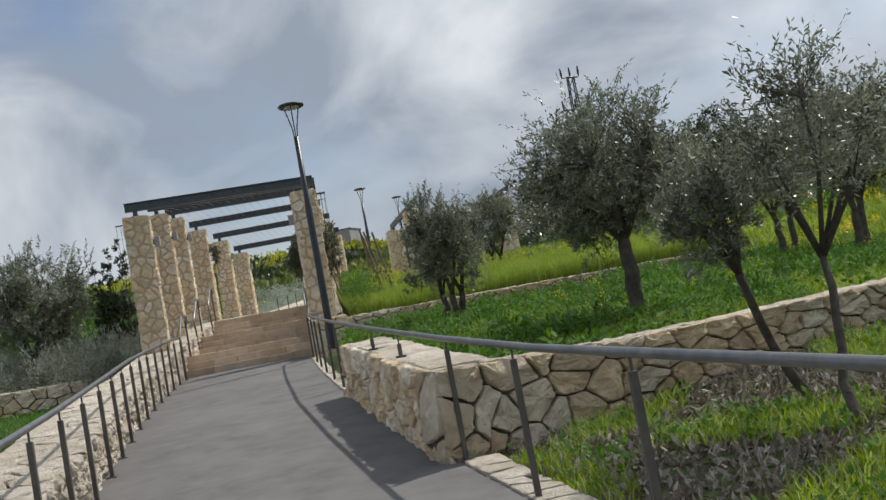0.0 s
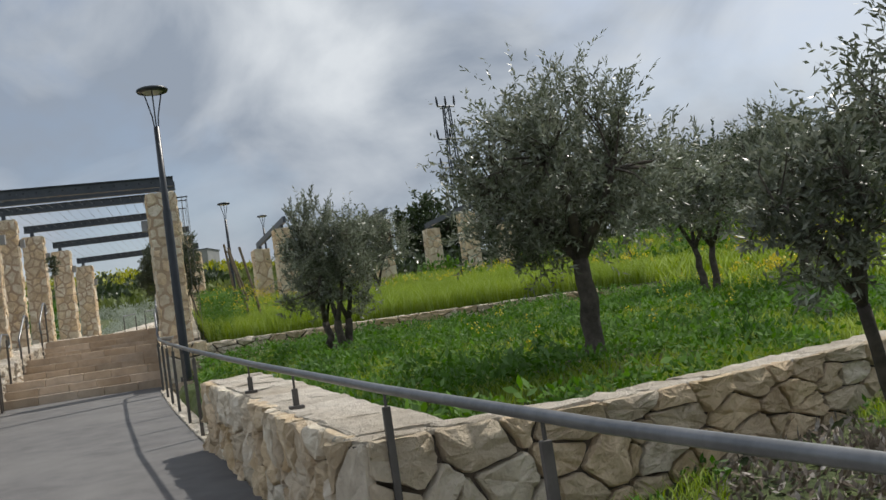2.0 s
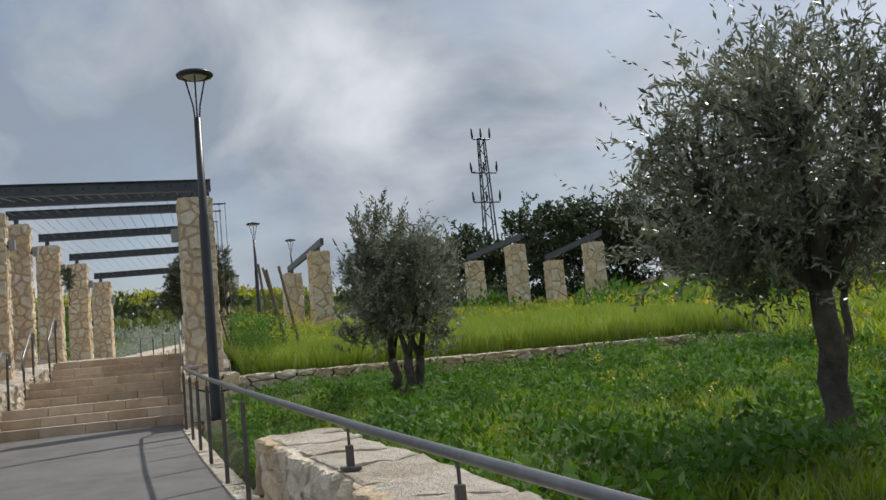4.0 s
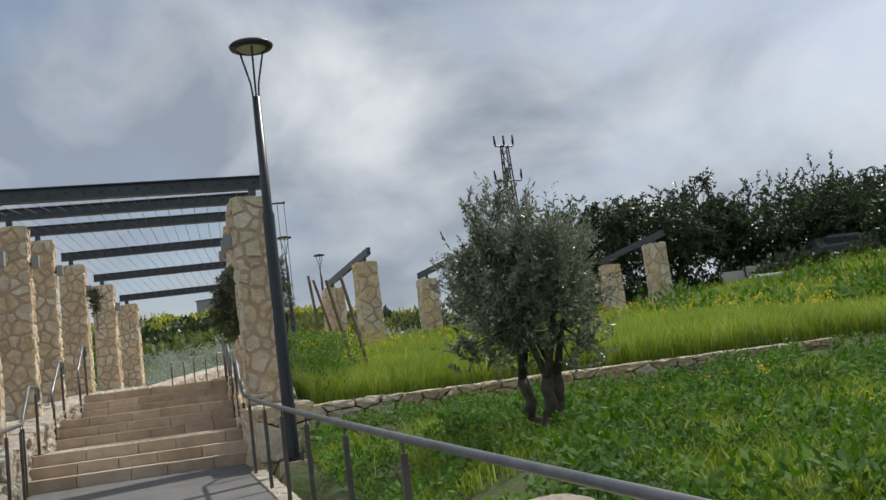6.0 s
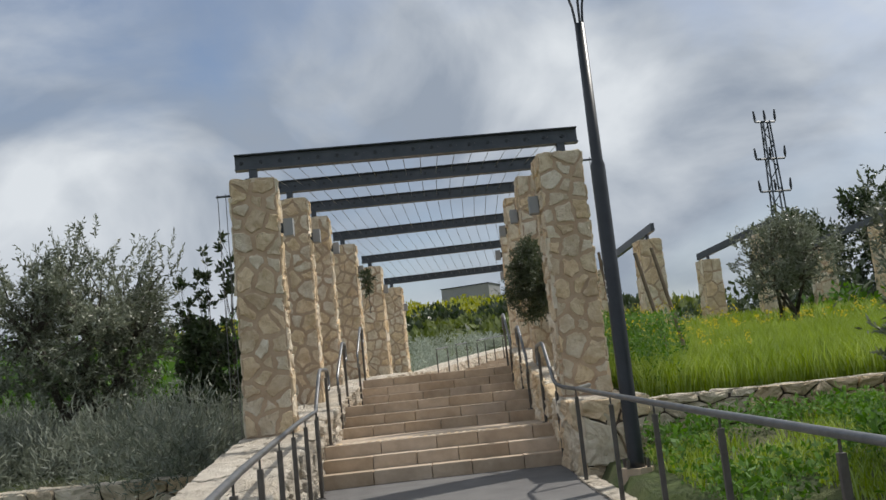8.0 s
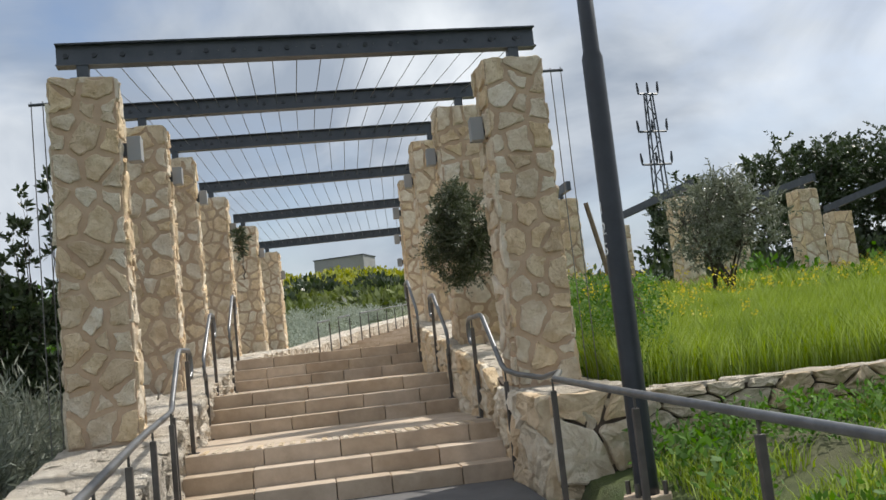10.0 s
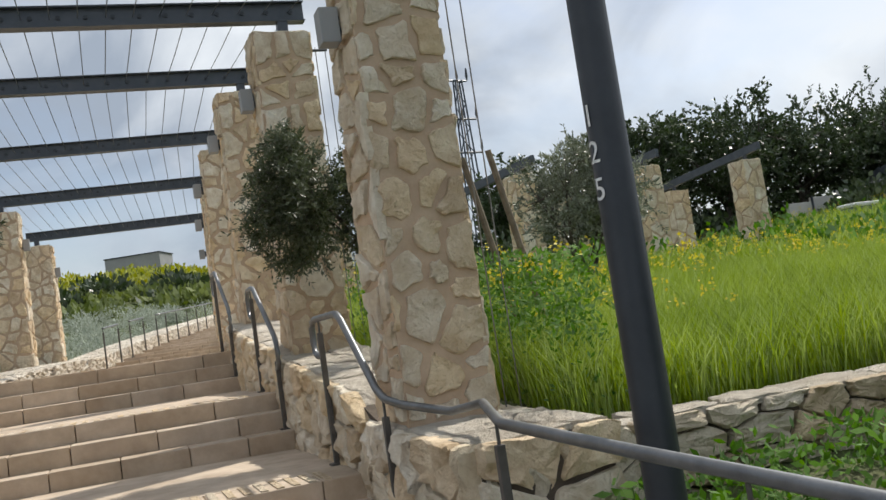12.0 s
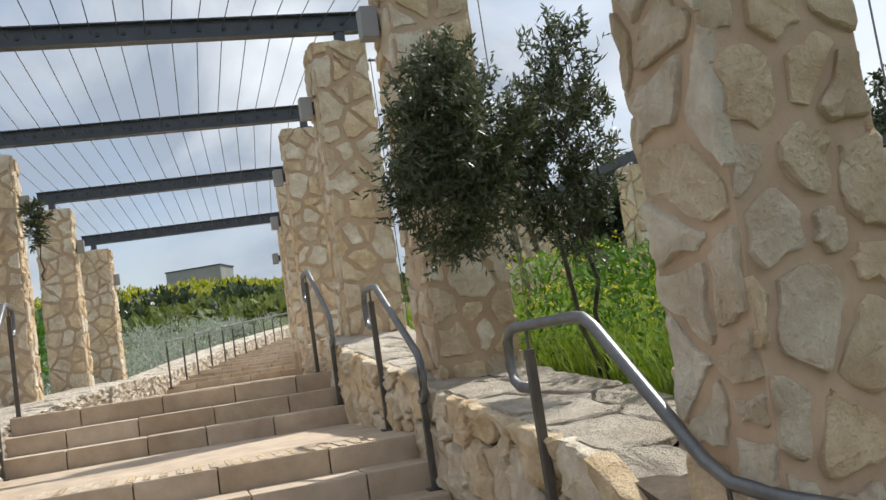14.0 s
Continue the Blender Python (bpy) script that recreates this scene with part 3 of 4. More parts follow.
for i in range(5):
    (ya, la, ra, _, za, wa), (yb, lb, rb, _, zb, wb) = PERGOLA[i], PERGOLA[i + 1]
    n = 18
    for k in range(n):
        s = k / (n - 1)
        a = Vector((la - 0.31 + (ra - la + 0.74) * s, ya + 0.19 + (ra - la) * s * math.tan(radians(wa)), za + 0.225))
        b = Vector((lb - 0.31 + (rb - lb + 0.74) * s, yb + 0.19 + (rb - lb) * s * math.tan(radians(wb)), zb + 0.225))
        mid = (a + b) / 2 - Vector((0, 0, 0.015))
        v, f = tube([a, mid, b], 0.005, 4)
        tagged(mesh_object("pergola_cable", v, f, M_RAILTOP), "thin steel cable strung between the pergola beams", "cable", "cables of the stair pergola")
for i, (y, xl, xr, zb, zt, yaw) in enumerate(PERGOLA):
    for x, s in ((xl, 1), (xr, -1)):
        if s < 0:
            y += (xr - xl) * math.tan(radians(yaw))
        w = thing("wall_light", "small grey box light on a pillar side", "lamp", "wall lights on the pillars")
        bm = bmesh.new()
        box_bm(bm, x + (0.02 if s > 0 else -0.14), x + (0.14 if s > 0 else -0.02), y + 0.16, y + 0.30, zt - 0.75, zt - 0.53, 0.008)
        part("housing", bm, M_ROOF, w)
        bm = bmesh.new()
        box_bm(bm, x + (-0.02 if s > 0 else -0.03), x + (0.03 if s > 0 else 0.02), y + 0.19, y + 0.27, zt - 0.70, zt - 0.58, 0.004)
        part("bracket", bm, M_STEEL, w)


# ---- railings ----
def post(parent, x, y, z, h, slim=0.085):
    """A flat post with a foot plate and a slim pin that carries the rail."""
    bm = bmesh.new()
    box_bm(bm, x - 0.02, x + 0.02, y - 0.02, y + 0.02, z - 0.01, z + h - slim, 0.006)
    p = part("post", bm, M_RAIL, parent)
    v, f = tube([(x, y, z + h - slim - 0.01), (x, y, z + h)], 0.008, 6)
    mesh_object("pin", v, f, M_RAIL, p)
    bm = bmesh.new()
    box_bm(bm, x - 0.05, x + 0.05, y - 0.05, y + 0.05, z - 0.012, z + 0.008, 0.003)
    part("foot_plate", bm, M_RAIL, p)


def rail_run(name, pts, label, sides=10, radius=0.024):
    r = thing(name, label, "handrail", "railings")
    v, f = tube(pts, radius, sides)
    mesh_object("handrail", v, f, M_RAILTOP, r, "grey steel tube handrail", smooth=True)
    return r


def rail_xr(y):
    return edge_r(y) + 0.0


RH = 0.96
ys = [-7.0 + 0.7 * k for k in range(32)]
pts = [(rail_xr(y), y, ramp_z(y) + RH) for y in ys if y < 15.6]
pts += [(0.36, 15.75, ramp_z(15.75) + RH), (0.61, 16.6, 1.84), (0.54, 16.9, 1.80), (0.40, 17.32, 1.845), (0.335, 17.47, 1.885), (0.315, 17.56, 1.945), (0.295, 18.16, 2.395), (0.29, 18.24, 2.437), (0.29, 18.34, 2.447), (0.29, 19.0, 2.447), (0.29, 19.08, 2.43), (0.29, 19.12, 2.39), (0.29, 19.13, 2.27), (0.29, 19.10, 2.21), (0.29, 19.03, 2.18), (0.29, 18.88, 2.175)]
right_rail = rail_run("railing_east", pts, "grey steel railing with slim posts along the path")
for y in (-4.7, -3.0, -1.3, 0.42, 2.03, 3.9, 5.353, 8.42, 9.9, 11.4, 12.8, 14.2, 15.75):
    x = rail_xr(y)
    if 2.2 < y < 7.5:
        zf = stub_top(x, y) + 0.01
        post(right_rail, x + 0.02, y, zf, ramp_z(y) + RH - zf, 0.12)
    else:
        post(right_rail, x, y, ramp_z(y) + 0.0, RH)
post(right_rail, 0.323, 17.47, 0.915, 0.97, 0.1)
post(right_rail, 0.29, 18.86, 1.405, 1.04, 0.1)

ys = [-8.0 + 0.7 * k for k in range(34)]
pts = [(edge_l(y) + 0.06, y, ramp_z(y) + RH) for y in ys if y < 15.9]
pts += [(-2.56, 16.9, 1.85), (-2.57, 17.05, 1.88), (-2.58, 17.15, 1.93), (-2.59, 17.75, 2.33), (-2.59, 17.85, 2.37), (-2.59, 17.95, 2.38), (-2.59, 18.5, 2.39), (-2.59, 18.58, 2.36), (-2.59, 18.62, 2.30), (-2.59, 18.62, 2.2), (-2.59, 18.58, 2.14), (-2.59, 18.4, 2.12)]
left_rail = rail_run("railing_west", pts, "grey steel railing with slim posts along the path")
y = -7.4
while y < 16.6:
    post(left_rail, edge_l(y) + 0.06, y, ramp_z(y), RH)
    y += 1.2
post(left_rail, -2.575, 17.1, 0.90, 1.0, 0.1)
post(left_rail, -2.59, 18.36, 1.405, 0.98, 0.1)


def flight_rail(xa, ya, za, xb, yb, zb):
    """The short rail of one flight: rising tube with a loop at both ends."""
    pts = [(xa, ya + 0.06, za - 0.27), (xa, ya - 0.02, za - 0.26), (xa, ya - 0.07, za - 0.21), (xa, ya - 0.08, za - 0.13), (xa, ya - 0.06, za - 0.04), (xa, ya, za + 0.03), (xb, yb - 0.50, zb - 0.04), (xb, yb - 0.43, zb + 0.0), (xb, yb - 0.34, zb + 0.015), (xb, yb - 0.03, zb + 0.015), (xb, yb + 0.03, zb - 0.01), (xb, yb + 0.05, zb - 0.07), (xb, yb + 0.05, zb - 0.18), (xb, yb + 0.02, zb - 0.24), (xb, yb - 0.05, zb - 0.265), (xb, yb - 0.2, zb - 0.27)]
    r = rail_run("stair_railing", pts, "short grey steel stair railing with looped ends")
    post(r, xa, ya + 0.02, stair_z(ya), za - stair_z(ya), 0.2)
    post(r, xb, yb - 0.2, stair_z(yb - 0.2), zb - stair_z(yb - 0.2), 0.08)


for f in FLIGHTS[1:]:
    z = stair_z(f - 0.1)
    flight_rail(stair_right(f) - 0.04, f + 0.22, z + 0.97, stair_right(f) - 0.04, f + 1.6, z + 3 * RISE + 1.03)
    flight_rail(stair_left(f) + 0.03, f - 0.1, z + 0.97, stair_left(f) + 0.03, f + 1.3, z + 3 * RISE + 1.03)
for y0, y1 in ((36.0, 37.8), (39.4, 41.2), (43.0, 58.0)):
    pts, y = [], y0
    while y <= y1 + 0.01:
        pts.append((stair_left(y) + 0.1, y, stair_z(y) + 0.14 + 0.92))
        y += (y1 - y0) / 12
    r = rail_run("stair_railing", pts, "grey steel railing with posts beside the upper steps")
    n = max(2, round((y1 - y0) / 1.5) + 1)
    for k in range(n):
        y = y0 + (y1 - y0) * k / (n - 1)
        post(r, stair_left(y) + 0.1, y, stair_z(y) + 0.1, 0.96, 0.1)


# ---- street lamps ----
def street_lamp(x, y, z, h=5.25):
    lamp = thing("street_lamp", "tall dark steel path lamp with a flat round head", "lamp", "path lamps")
    v, f = tube([(x, y, z + 0.12), (x, y, z + 0.2), (x, y, z + 3.2), (x, y, z + 3.25), (x, y, z + h - 0.75)], [0.085, 0.08, 0.075, 0.06, 0.052], 16)
    mesh_object("pole", v, f, M_LAMP, lamp, smooth=True)
    v, f = tube([(x, y, z - 0.1), (x, y, z + 0.13)], [0.2, 0.17], 8)
    mesh_object("footing", v, f, M_STEP, lamp, "squat concrete footing")
    for k in range(4):
        t = math.pi / 4 + k * math.pi / 2
        q = (x + 0.14 * math.cos(t), y + 0.14 * math.sin(t))
        v, f = tube([(*q, z + 0.1), (*q, z + 0.22)], 0.018, 6)
        mesh_object("anchor_bolt", v, f, M_RAIL, lamp)
    zh = z + h - 0.12
    for k in range(3):
        t = 0.5 + k * 2 * math.pi / 3
        v, f = tube([(x + 0.03 * math.cos(t), y + 0.03 * math.sin(t), z + h - 0.85), (x + 0.06 * math.cos(t), y + 0.06 * math.sin(t), z + h - 0.55), (x + 0.17 * math.cos(t), y + 0.17 * math.sin(t), zh)], 0.014, 6)
        mesh_object("arm", v, f, M_LAMP, lamp)
    prof = [(0.0, 0.055), (0.16, 0.05), (0.26, 0.025), (0.285, 0.0), (0.27, -0.03), (0.2, -0.045)]
    verts, faces = [], []
    n = 28
    for r, dz in prof:
        verts += [(x + r * math.cos(2 * math.pi * k / n), y + r * math.sin(2 * math.pi * k / n), zh + 0.05 + dz) for k in range(n)]
    for i in range(len(prof) - 1):
        for k in range(n):
            a, b = i * n + k, i * n + (k + 1) % n
            faces.append((a, a + n, b + n, b))
    mesh_object("head", verts, faces, M_LAMP, lamp, "flat round dark lamp head", smooth=True)
    v, f = tube([(x, y, zh + 0.0), (x, y, zh + 0.03)], [0.16, 0.2], 24)
    mesh_object("lens", v, f, M_LENS, lamp, "pale round glass lens")
    return lamp


lamp = street_lamp(0.785, 15.24, 0.86, 5.495)
NUM_Z = 2.93
for i, ch in enumerate("125"):
    cu = bpy.data.curves.new("digit", "FONT")
    cu.body, cu.size, cu.extrude, cu.align_x = ch, 0.125, 0.001, "CENTER"
    t = new("digit_text", cu)
    dg = bpy.context.evaluated_depsgraph_get()
    me = bpy.data.meshes.new_from_object(t.evaluated_get(dg))
    bpy.data.objects.remove(t)
    a = radians(-171)
    verts = []
    for v in me.vertices:
        ang = a + v.co.x / 0.078
        rr = 0.0795 + (0.001 if v.co.z > 0 else 0)
        verts.append((0.785 + rr * math.cos(ang), 15.24 + rr * math.sin(ang), NUM_Z - i * 0.145 + v.co.y))
    mesh_object("numeral", verts, [tuple(p.vertices) for p in me.polygons], M_WHITE, lamp, "white stuck-on numeral")
street_lamp(3.22, 40.9, 2.88)
street_lamp(5.82, 51.7, 3.65)


# ---- plants ----
def blades(name, points, h, w, mat, label, category, seed, lean=0.35, segments=2):
    """Many blades or narrow leaves standing on points (an array of x, y, z), joined."""
    g = np.random.default_rng(seed)
    n = len(points)
    p = np.asarray(points, dtype=float)
    hh = h * g.uniform(0.5, 1.25, n)
    ww = w * g.uniform(0.6, 1.3, n)
    a = g.uniform(0, 2 * np.pi, n)
    b = g.uniform(0, 2 * np.pi, n)
    side = np.stack([np.cos(a), np.sin(a), np.zeros(n)], 1) * ww[:, None] / 2
    tip = np.stack([np.cos(b) * lean, np.sin(b) * lean, np.ones(n)], 1) * hh[:, None]
    mid = np.stack([np.cos(b) * lean * 0.3, np.sin(b) * lean * 0.3, np.ones(n) * 0.62], 1) * hh[:, None]
    verts = np.stack([p - side, p + side, p + mid + side * 0.8, p + mid - side * 0.8, p + tip], 1).reshape(-1, 3)
    base = np.arange(n) * 5
    quads = np.stack([base, base + 1, base + 2, base + 3], 1)
    tris = np.stack([base + 3, base + 2, base + 4], 1)
    return cloud_mesh(name, verts, quads, tris, mat, label, category)


def cloud_mesh(name, verts, quads, tris, mat, label="", category="", parent=None):
    me = bpy.data.meshes.new(name)
    loops = np.concatenate([quads.ravel(), tris.ravel()]).astype(np.int32)
    starts = np.concatenate([np.arange(len(quads)) * 4, len(quads) * 4 + np.arange(len(tris)) * 3]).astype(np.int32)
    me.vertices.add(len(verts))
    me.vertices.foreach_set("co", np.ascontiguousarray(verts, dtype=np.float32).ravel())
    me.loops.add(len(loops))
    me.loops.foreach_set("vertex_index", loops)
    me.polygons.add(len(starts))
    me.polygons.foreach_set("loop_start", starts)
    me.update(calc_edges=True)
    me.materials.append(mat)
    ob = new(name, me)
    if parent:
        ob.parent = parent
        if label:
            ob["label"] = label
        return ob
    return tagged(ob, label, category, kind="stuff")


def scatter(n, x0, x1, y0, y1, keep, seed, sink=0.02):
    g = np.random.default_rng(seed)
    out = []
    xs, ys = g.uniform(x0, x1, n), g.uniform(y0, y1, n)
    for x, y in zip(xs, ys):
        if keep(x, y):
            out.append((x, y, ground(x, y) - sink))
    return np.array(out) if out else np.zeros((0, 3))


def leaf_cloud(name, centres, dirs, length, width, mat, parent, seed, label=""):
    """Leaves as narrow folded lozenges at centres, pointing along dirs."""
    g = np.random.default_rng(seed)
    c, d = np.asarray(centres), np.asarray(dirs)
    d = d / np.linalg.norm(d, axis=1)[:, None]
    n = len(c)
    r = g.normal(size=(n, 3))
    s = np.cross(d, r)
    s /= np.linalg.norm(s, axis=1)[:, None] + 1e-9
    L = length * g.uniform(0.6, 1.3, n)[:, None]
    W = width * g.uniform(0.7, 1.3, n)[:, None]
    verts = np.stack([c, c + d * L * 0.5 + s * W / 2, c + d * L, c + d * L * 0.5 - s * W / 2], 1).reshape(-1, 3)
    base = np.arange(n) * 4
    return cloud_mesh(name, verts, np.stack([base, base + 1, base + 2, base + 3], 1), np.zeros((0, 3), int), mat, label, parent=parent)


def tree(name, base, fork, crown, radii, leaves, seed, label, mat, trunk_r=0.09, stems=1, lean=(0, 0), leaf=(0.065, 0.015), tufts=70, upright=0.5, spikes=0.35, category="tree", group=""):
    """A tree: bent trunk, limbs and twigs, and a crown of leafy twigs with an uneven outline.
    fork: height of the fork; crown: centre above base; radii: (sideways, upwards)."""
    t = thing(name, label, category, group)
    r = random.Random(seed)
    g = np.random.default_rng(seed)
    bx, by, bz = base
    C = Vector((bx + crown[0], by + crown[1], bz + crown[2]))
    forks = []
    for s in range(stems):
        a = 2 * math.pi * s / max(1, stems) + r.uniform(0, 1)
        o = 0.10 * (stems > 1)
        top = Vector((bx + lean[0] + 0.22 * (stems > 1) * math.cos(a), by + lean[1] + 0.22 * (stems > 1) * math.sin(a), bz + fork))
        p0 = Vector((bx + o * math.cos(a), by + o * math.sin(a), bz - 0.15))
        pts = [p0.lerp(top, k / 6) + Vector((r.uniform(-1, 1), r.uniform(-1, 1), 0)) * 0.03 * (0 < k < 6) for k in range(7)]
        v, f = tube(pts, [trunk_r * (1.45 if k == 0 else 1.12 if k == 1 else 1 - 0.05 * k + r.uniform(-0.06, 0.06)) for k in range(7)], 9)
        mesh_object("trunk", v, f, M_BARK, t, smooth=True)
        forks.append(top)
    tips = []
    woods = []
    for k in range(tufts):
        while True:
            q = Vector((r.uniform(-1, 1), r.uniform(-1, 1), r.uniform(-0.9, 1)))
            if 0.25 < q.length < 1:
                break
        q *= 0.8 + 0.35 * noise.noise((q.x * 1.7 + seed, q.y * 1.7, q.z * 1.7))
        tips.append(C + Vector((q.x * radii[0], q.y * radii[0], q.z * radii[1])))
    nb = 6
    limbs = []
    for k in range(nb):
        top = forks[k % len(forks)]
        a = 2 * math.pi * k / nb + r.uniform(-0.3, 0.3)
        end = C + Vector((math.cos(a) * radii[0] * 0.5, math.sin(a) * radii[0] * 0.5, r.uniform(-0.2, 0.3) * radii[1]))
        mid = top.lerp(end, 0.5) + Vector((r.uniform(-1, 1), r.uniform(-1, 1), 0.6)) * 0.08
        v, f = tube([top, mid, end], [trunk_r * 0.55, trunk_r * 0.4, trunk_r * 0.2], 6)
        mesh_object("limb", v, f, M_BARK, t, smooth=True)
        limbs += [mid, end]
    for q in tips:
        near = min(limbs, key=lambda e: (e - q).length)
        mid = near.lerp(q, 0.55) + Vector((r.uniform(-1, 1), r.uniform(-1, 1), r.uniform(-0.2, 1))) * 0.05
        woods.append(tube([near, mid, q], [trunk_r * 0.16, trunk_r * 0.1, 0.004], 4, False))
    tagged(mesh_object("branchwork", *merge(*woods), M_BARK, t), kind="stuff")
    cs, ds = [], []
    per = max(1, leaves // (tufts * 7))
    for q in tips:
        out = q - C
        out = Vector((out.x / radii[0], out.y / radii[0], out.z / radii[1]))
        for _ in range(7):
            d = (out * 0.8 + Vector((r.gauss(0, 1), r.gauss(0, 1), r.gauss(0, 1))) * 0.6 + Vector((0, 0, upright))).normalized()
            ln = radii[0] * r.uniform(0.16, 0.36) * (1 + (spikes * 2.2 if r.random() < 0.12 else 0))
            o = q - d * ln * 0.4 + Vector((r.gauss(0, 1), r.gauss(0, 1), r.gauss(0, 1))) * 0.09 * radii[0]
            for k in range(per):
                s = k / per
                cs.append(o + d * ln * s)
                e = Vector((r.gauss(0, 1), r.gauss(0, 1), r.gauss(0, 1)))
                ds.append(d * 0.8 + e * 0.55)
    leaf_cloud("crown", [tuple(c) for c in cs], [tuple(d) for d in ds], leaf[0], leaf[1], mat, t, seed)
    return t



OL = "olive tree with silvery grey-green leaves"
tree("olive_tree", (4.45, 5.7, 0.74), 0.98, (0.0, 0.05, 1.78), (1.27, 1.02), 34000, 11, OL + " in grass", M_OLIVE, 0.105, tufts=190, leaf=(0.068, 0.018), spikes=0.7, group="olive trees")
tree("olive_tree", (3.15, 12.5, 1.12), 0.5, (0.0, 0.05, 1.48), (0.92, 1.08), 30000, 12, OL + " on several stems", M_OLIVE, 0.08, stems=3, tufts=150, leaf=(0.07, 0.019), upright=0.9, spikes=0.8, group="olive trees")
tree("olive_tree", (4.19, 1.28, 0.16), 0.95, (-0.63, -0.36, 1.40), (0.40, 0.48), 6000, 13, "young olive tree with a thin leaning trunk", M_OLIVE, 0.042, leaf=(0.05, 0.015), lean=(-0.46, -0.30), tufts=90, spikes=0.6, group="olive trees")
tree("olive_tree", (3.9, 0.15, 0.06), 1.05, (0.48, 0.65, 1.95), (0.78, 0.62), 7800, 14, OL + " leaning over mulch", M_OLIVE, 0.036, lean=(0.32, 0.55), leaf=(0.055, 0.016), tufts=130, spikes=0.7, group="olive trees")
tree("olive_tree", (6.75, 27.0, 2.42), 0.5, (0, 0, 1.75), (1.35, 1.1), 18000, 15, OL + " in tall grass", M_OLIVE, 0.07, stems=3, tufts=110, leaf=(0.09, 0.026), group="olive trees")
tree("olive_tree", (10.4, 13.6, 1.15), 0.9, (0, 0, 1.9), (1.2, 1.0), 15000, 16, OL + " in grass", M_OLIVE, 0.08, stems=2, tufts=100, leaf=(0.08, 0.022), group="olive trees")
tree("olive_tree", (9.9, 10.0, 1.0), 0.9, (0, 0, 2.0), (1.2, 1.0), 15000, 17, OL + " in grass", M_OLIVE, 0.08, stems=2, tufts=100, leaf=(0.08, 0.022), group="olive trees")
tree("olive_tree", (-6.4, 20.0, 1.3), 0.8, (0, 0, 2.25), (1.65, 1.55), 42000, 18, OL + " in a lavender bed", M_OLIVE, 0.13, stems=2, tufts=170, leaf=(0.085, 0.023), group="olive trees")

# the bush between the first two pillars and the dark shrub behind the west pillars
tree("olive_bush", (1.34, 20.45, 1.95), 1.05, (-0.91, -0.57, 1.52), (0.47, 0.74), 25000, 19, "dense dark olive bush leaning over the stair wall", M_BUSH, 0.02, lean=(-0.28, -0.3), tufts=190, leaf=(0.05, 0.013), upright=-0.1, spikes=0.8, category="bush")
tree("olive_bush", (1.3, 20.3, 1.9), 0.95, (-0.2, -0.3, 1.6), (0.40, 0.82), 11500, 20, "thin-leaved olive bush behind a stone pillar", M_BUSH, 0.018, lean=(-0.05, -0.1), tufts=120, leaf=(0.05, 0.013), upright=0.1, spikes=0.3, category="bush")
tree("laurel_shrub", (-4.6, 20.6, 1.35), 0.5, (0, 0, 1.35), (0.62, 1.0), 6500, 60, "dense dark-leaved shrub beside the stair wall", M_DARKLEAF, 0.03, stems=3, tufts=80, leaf=(0.10, 0.045), upright=0.8, spikes=0.2, category="shrub", group="dark shrubs")
for i, (x, y, h) in enumerate(((-4.25, 20.5, 3.75), (-4.62, 20.4, 3.45), (-4.95, 20.5, 2.95))):
    tree("laurel_shoot", (x, y, 1.35), 0.9, (0, 0, h * 0.72), (0.17, h * 0.27), 420, 64 + i, "slender upright dark-leaved laurel shoot", M_DARKLEAF, 0.016, tufts=26, leaf=(0.11, 0.045), upright=1.2, spikes=0.1, category="shrub", group="dark shrubs")



# carob trees along the eastern skyline
CAROB = [(13.0, 43, 3.6, 2.2, 4.6), (16.2, 41, 3.6, 2.6, 5.4), (19.6, 40.5, 3.7, 2.9, 5.4), (23.2, 41, 3.8, 2.8, 4.4), (26.8, 40.5, 3.9, 3.0, 4.2), (30.5, 41, 4.0, 3.0, 4.6), (34.5, 42, 4.0, 3.3, 5.0), (39.0, 40, 4.1, 3.4, 5.6), (28.5, 30, 3.4, 2.6, 4.4), (37.0, 32, 3.6, 3.3, 5.8), (21.5, 27, 3, 2.2, 4.2)]
for i, (x, y, z, r, h) in enumerate(CAROB):
    tree("carob_tree", (x, y, ground(x, y)), 1.2, (0, 0, h * 0.55), (r, h * 0.46), 17000, 300 + i, "broad dense dark green carob tree", M_DARKLEAF, 0.16, stems=2, tufts=110, leaf=(0.17, 0.085), upright=0.3, spikes=0.25, group="carob trees")


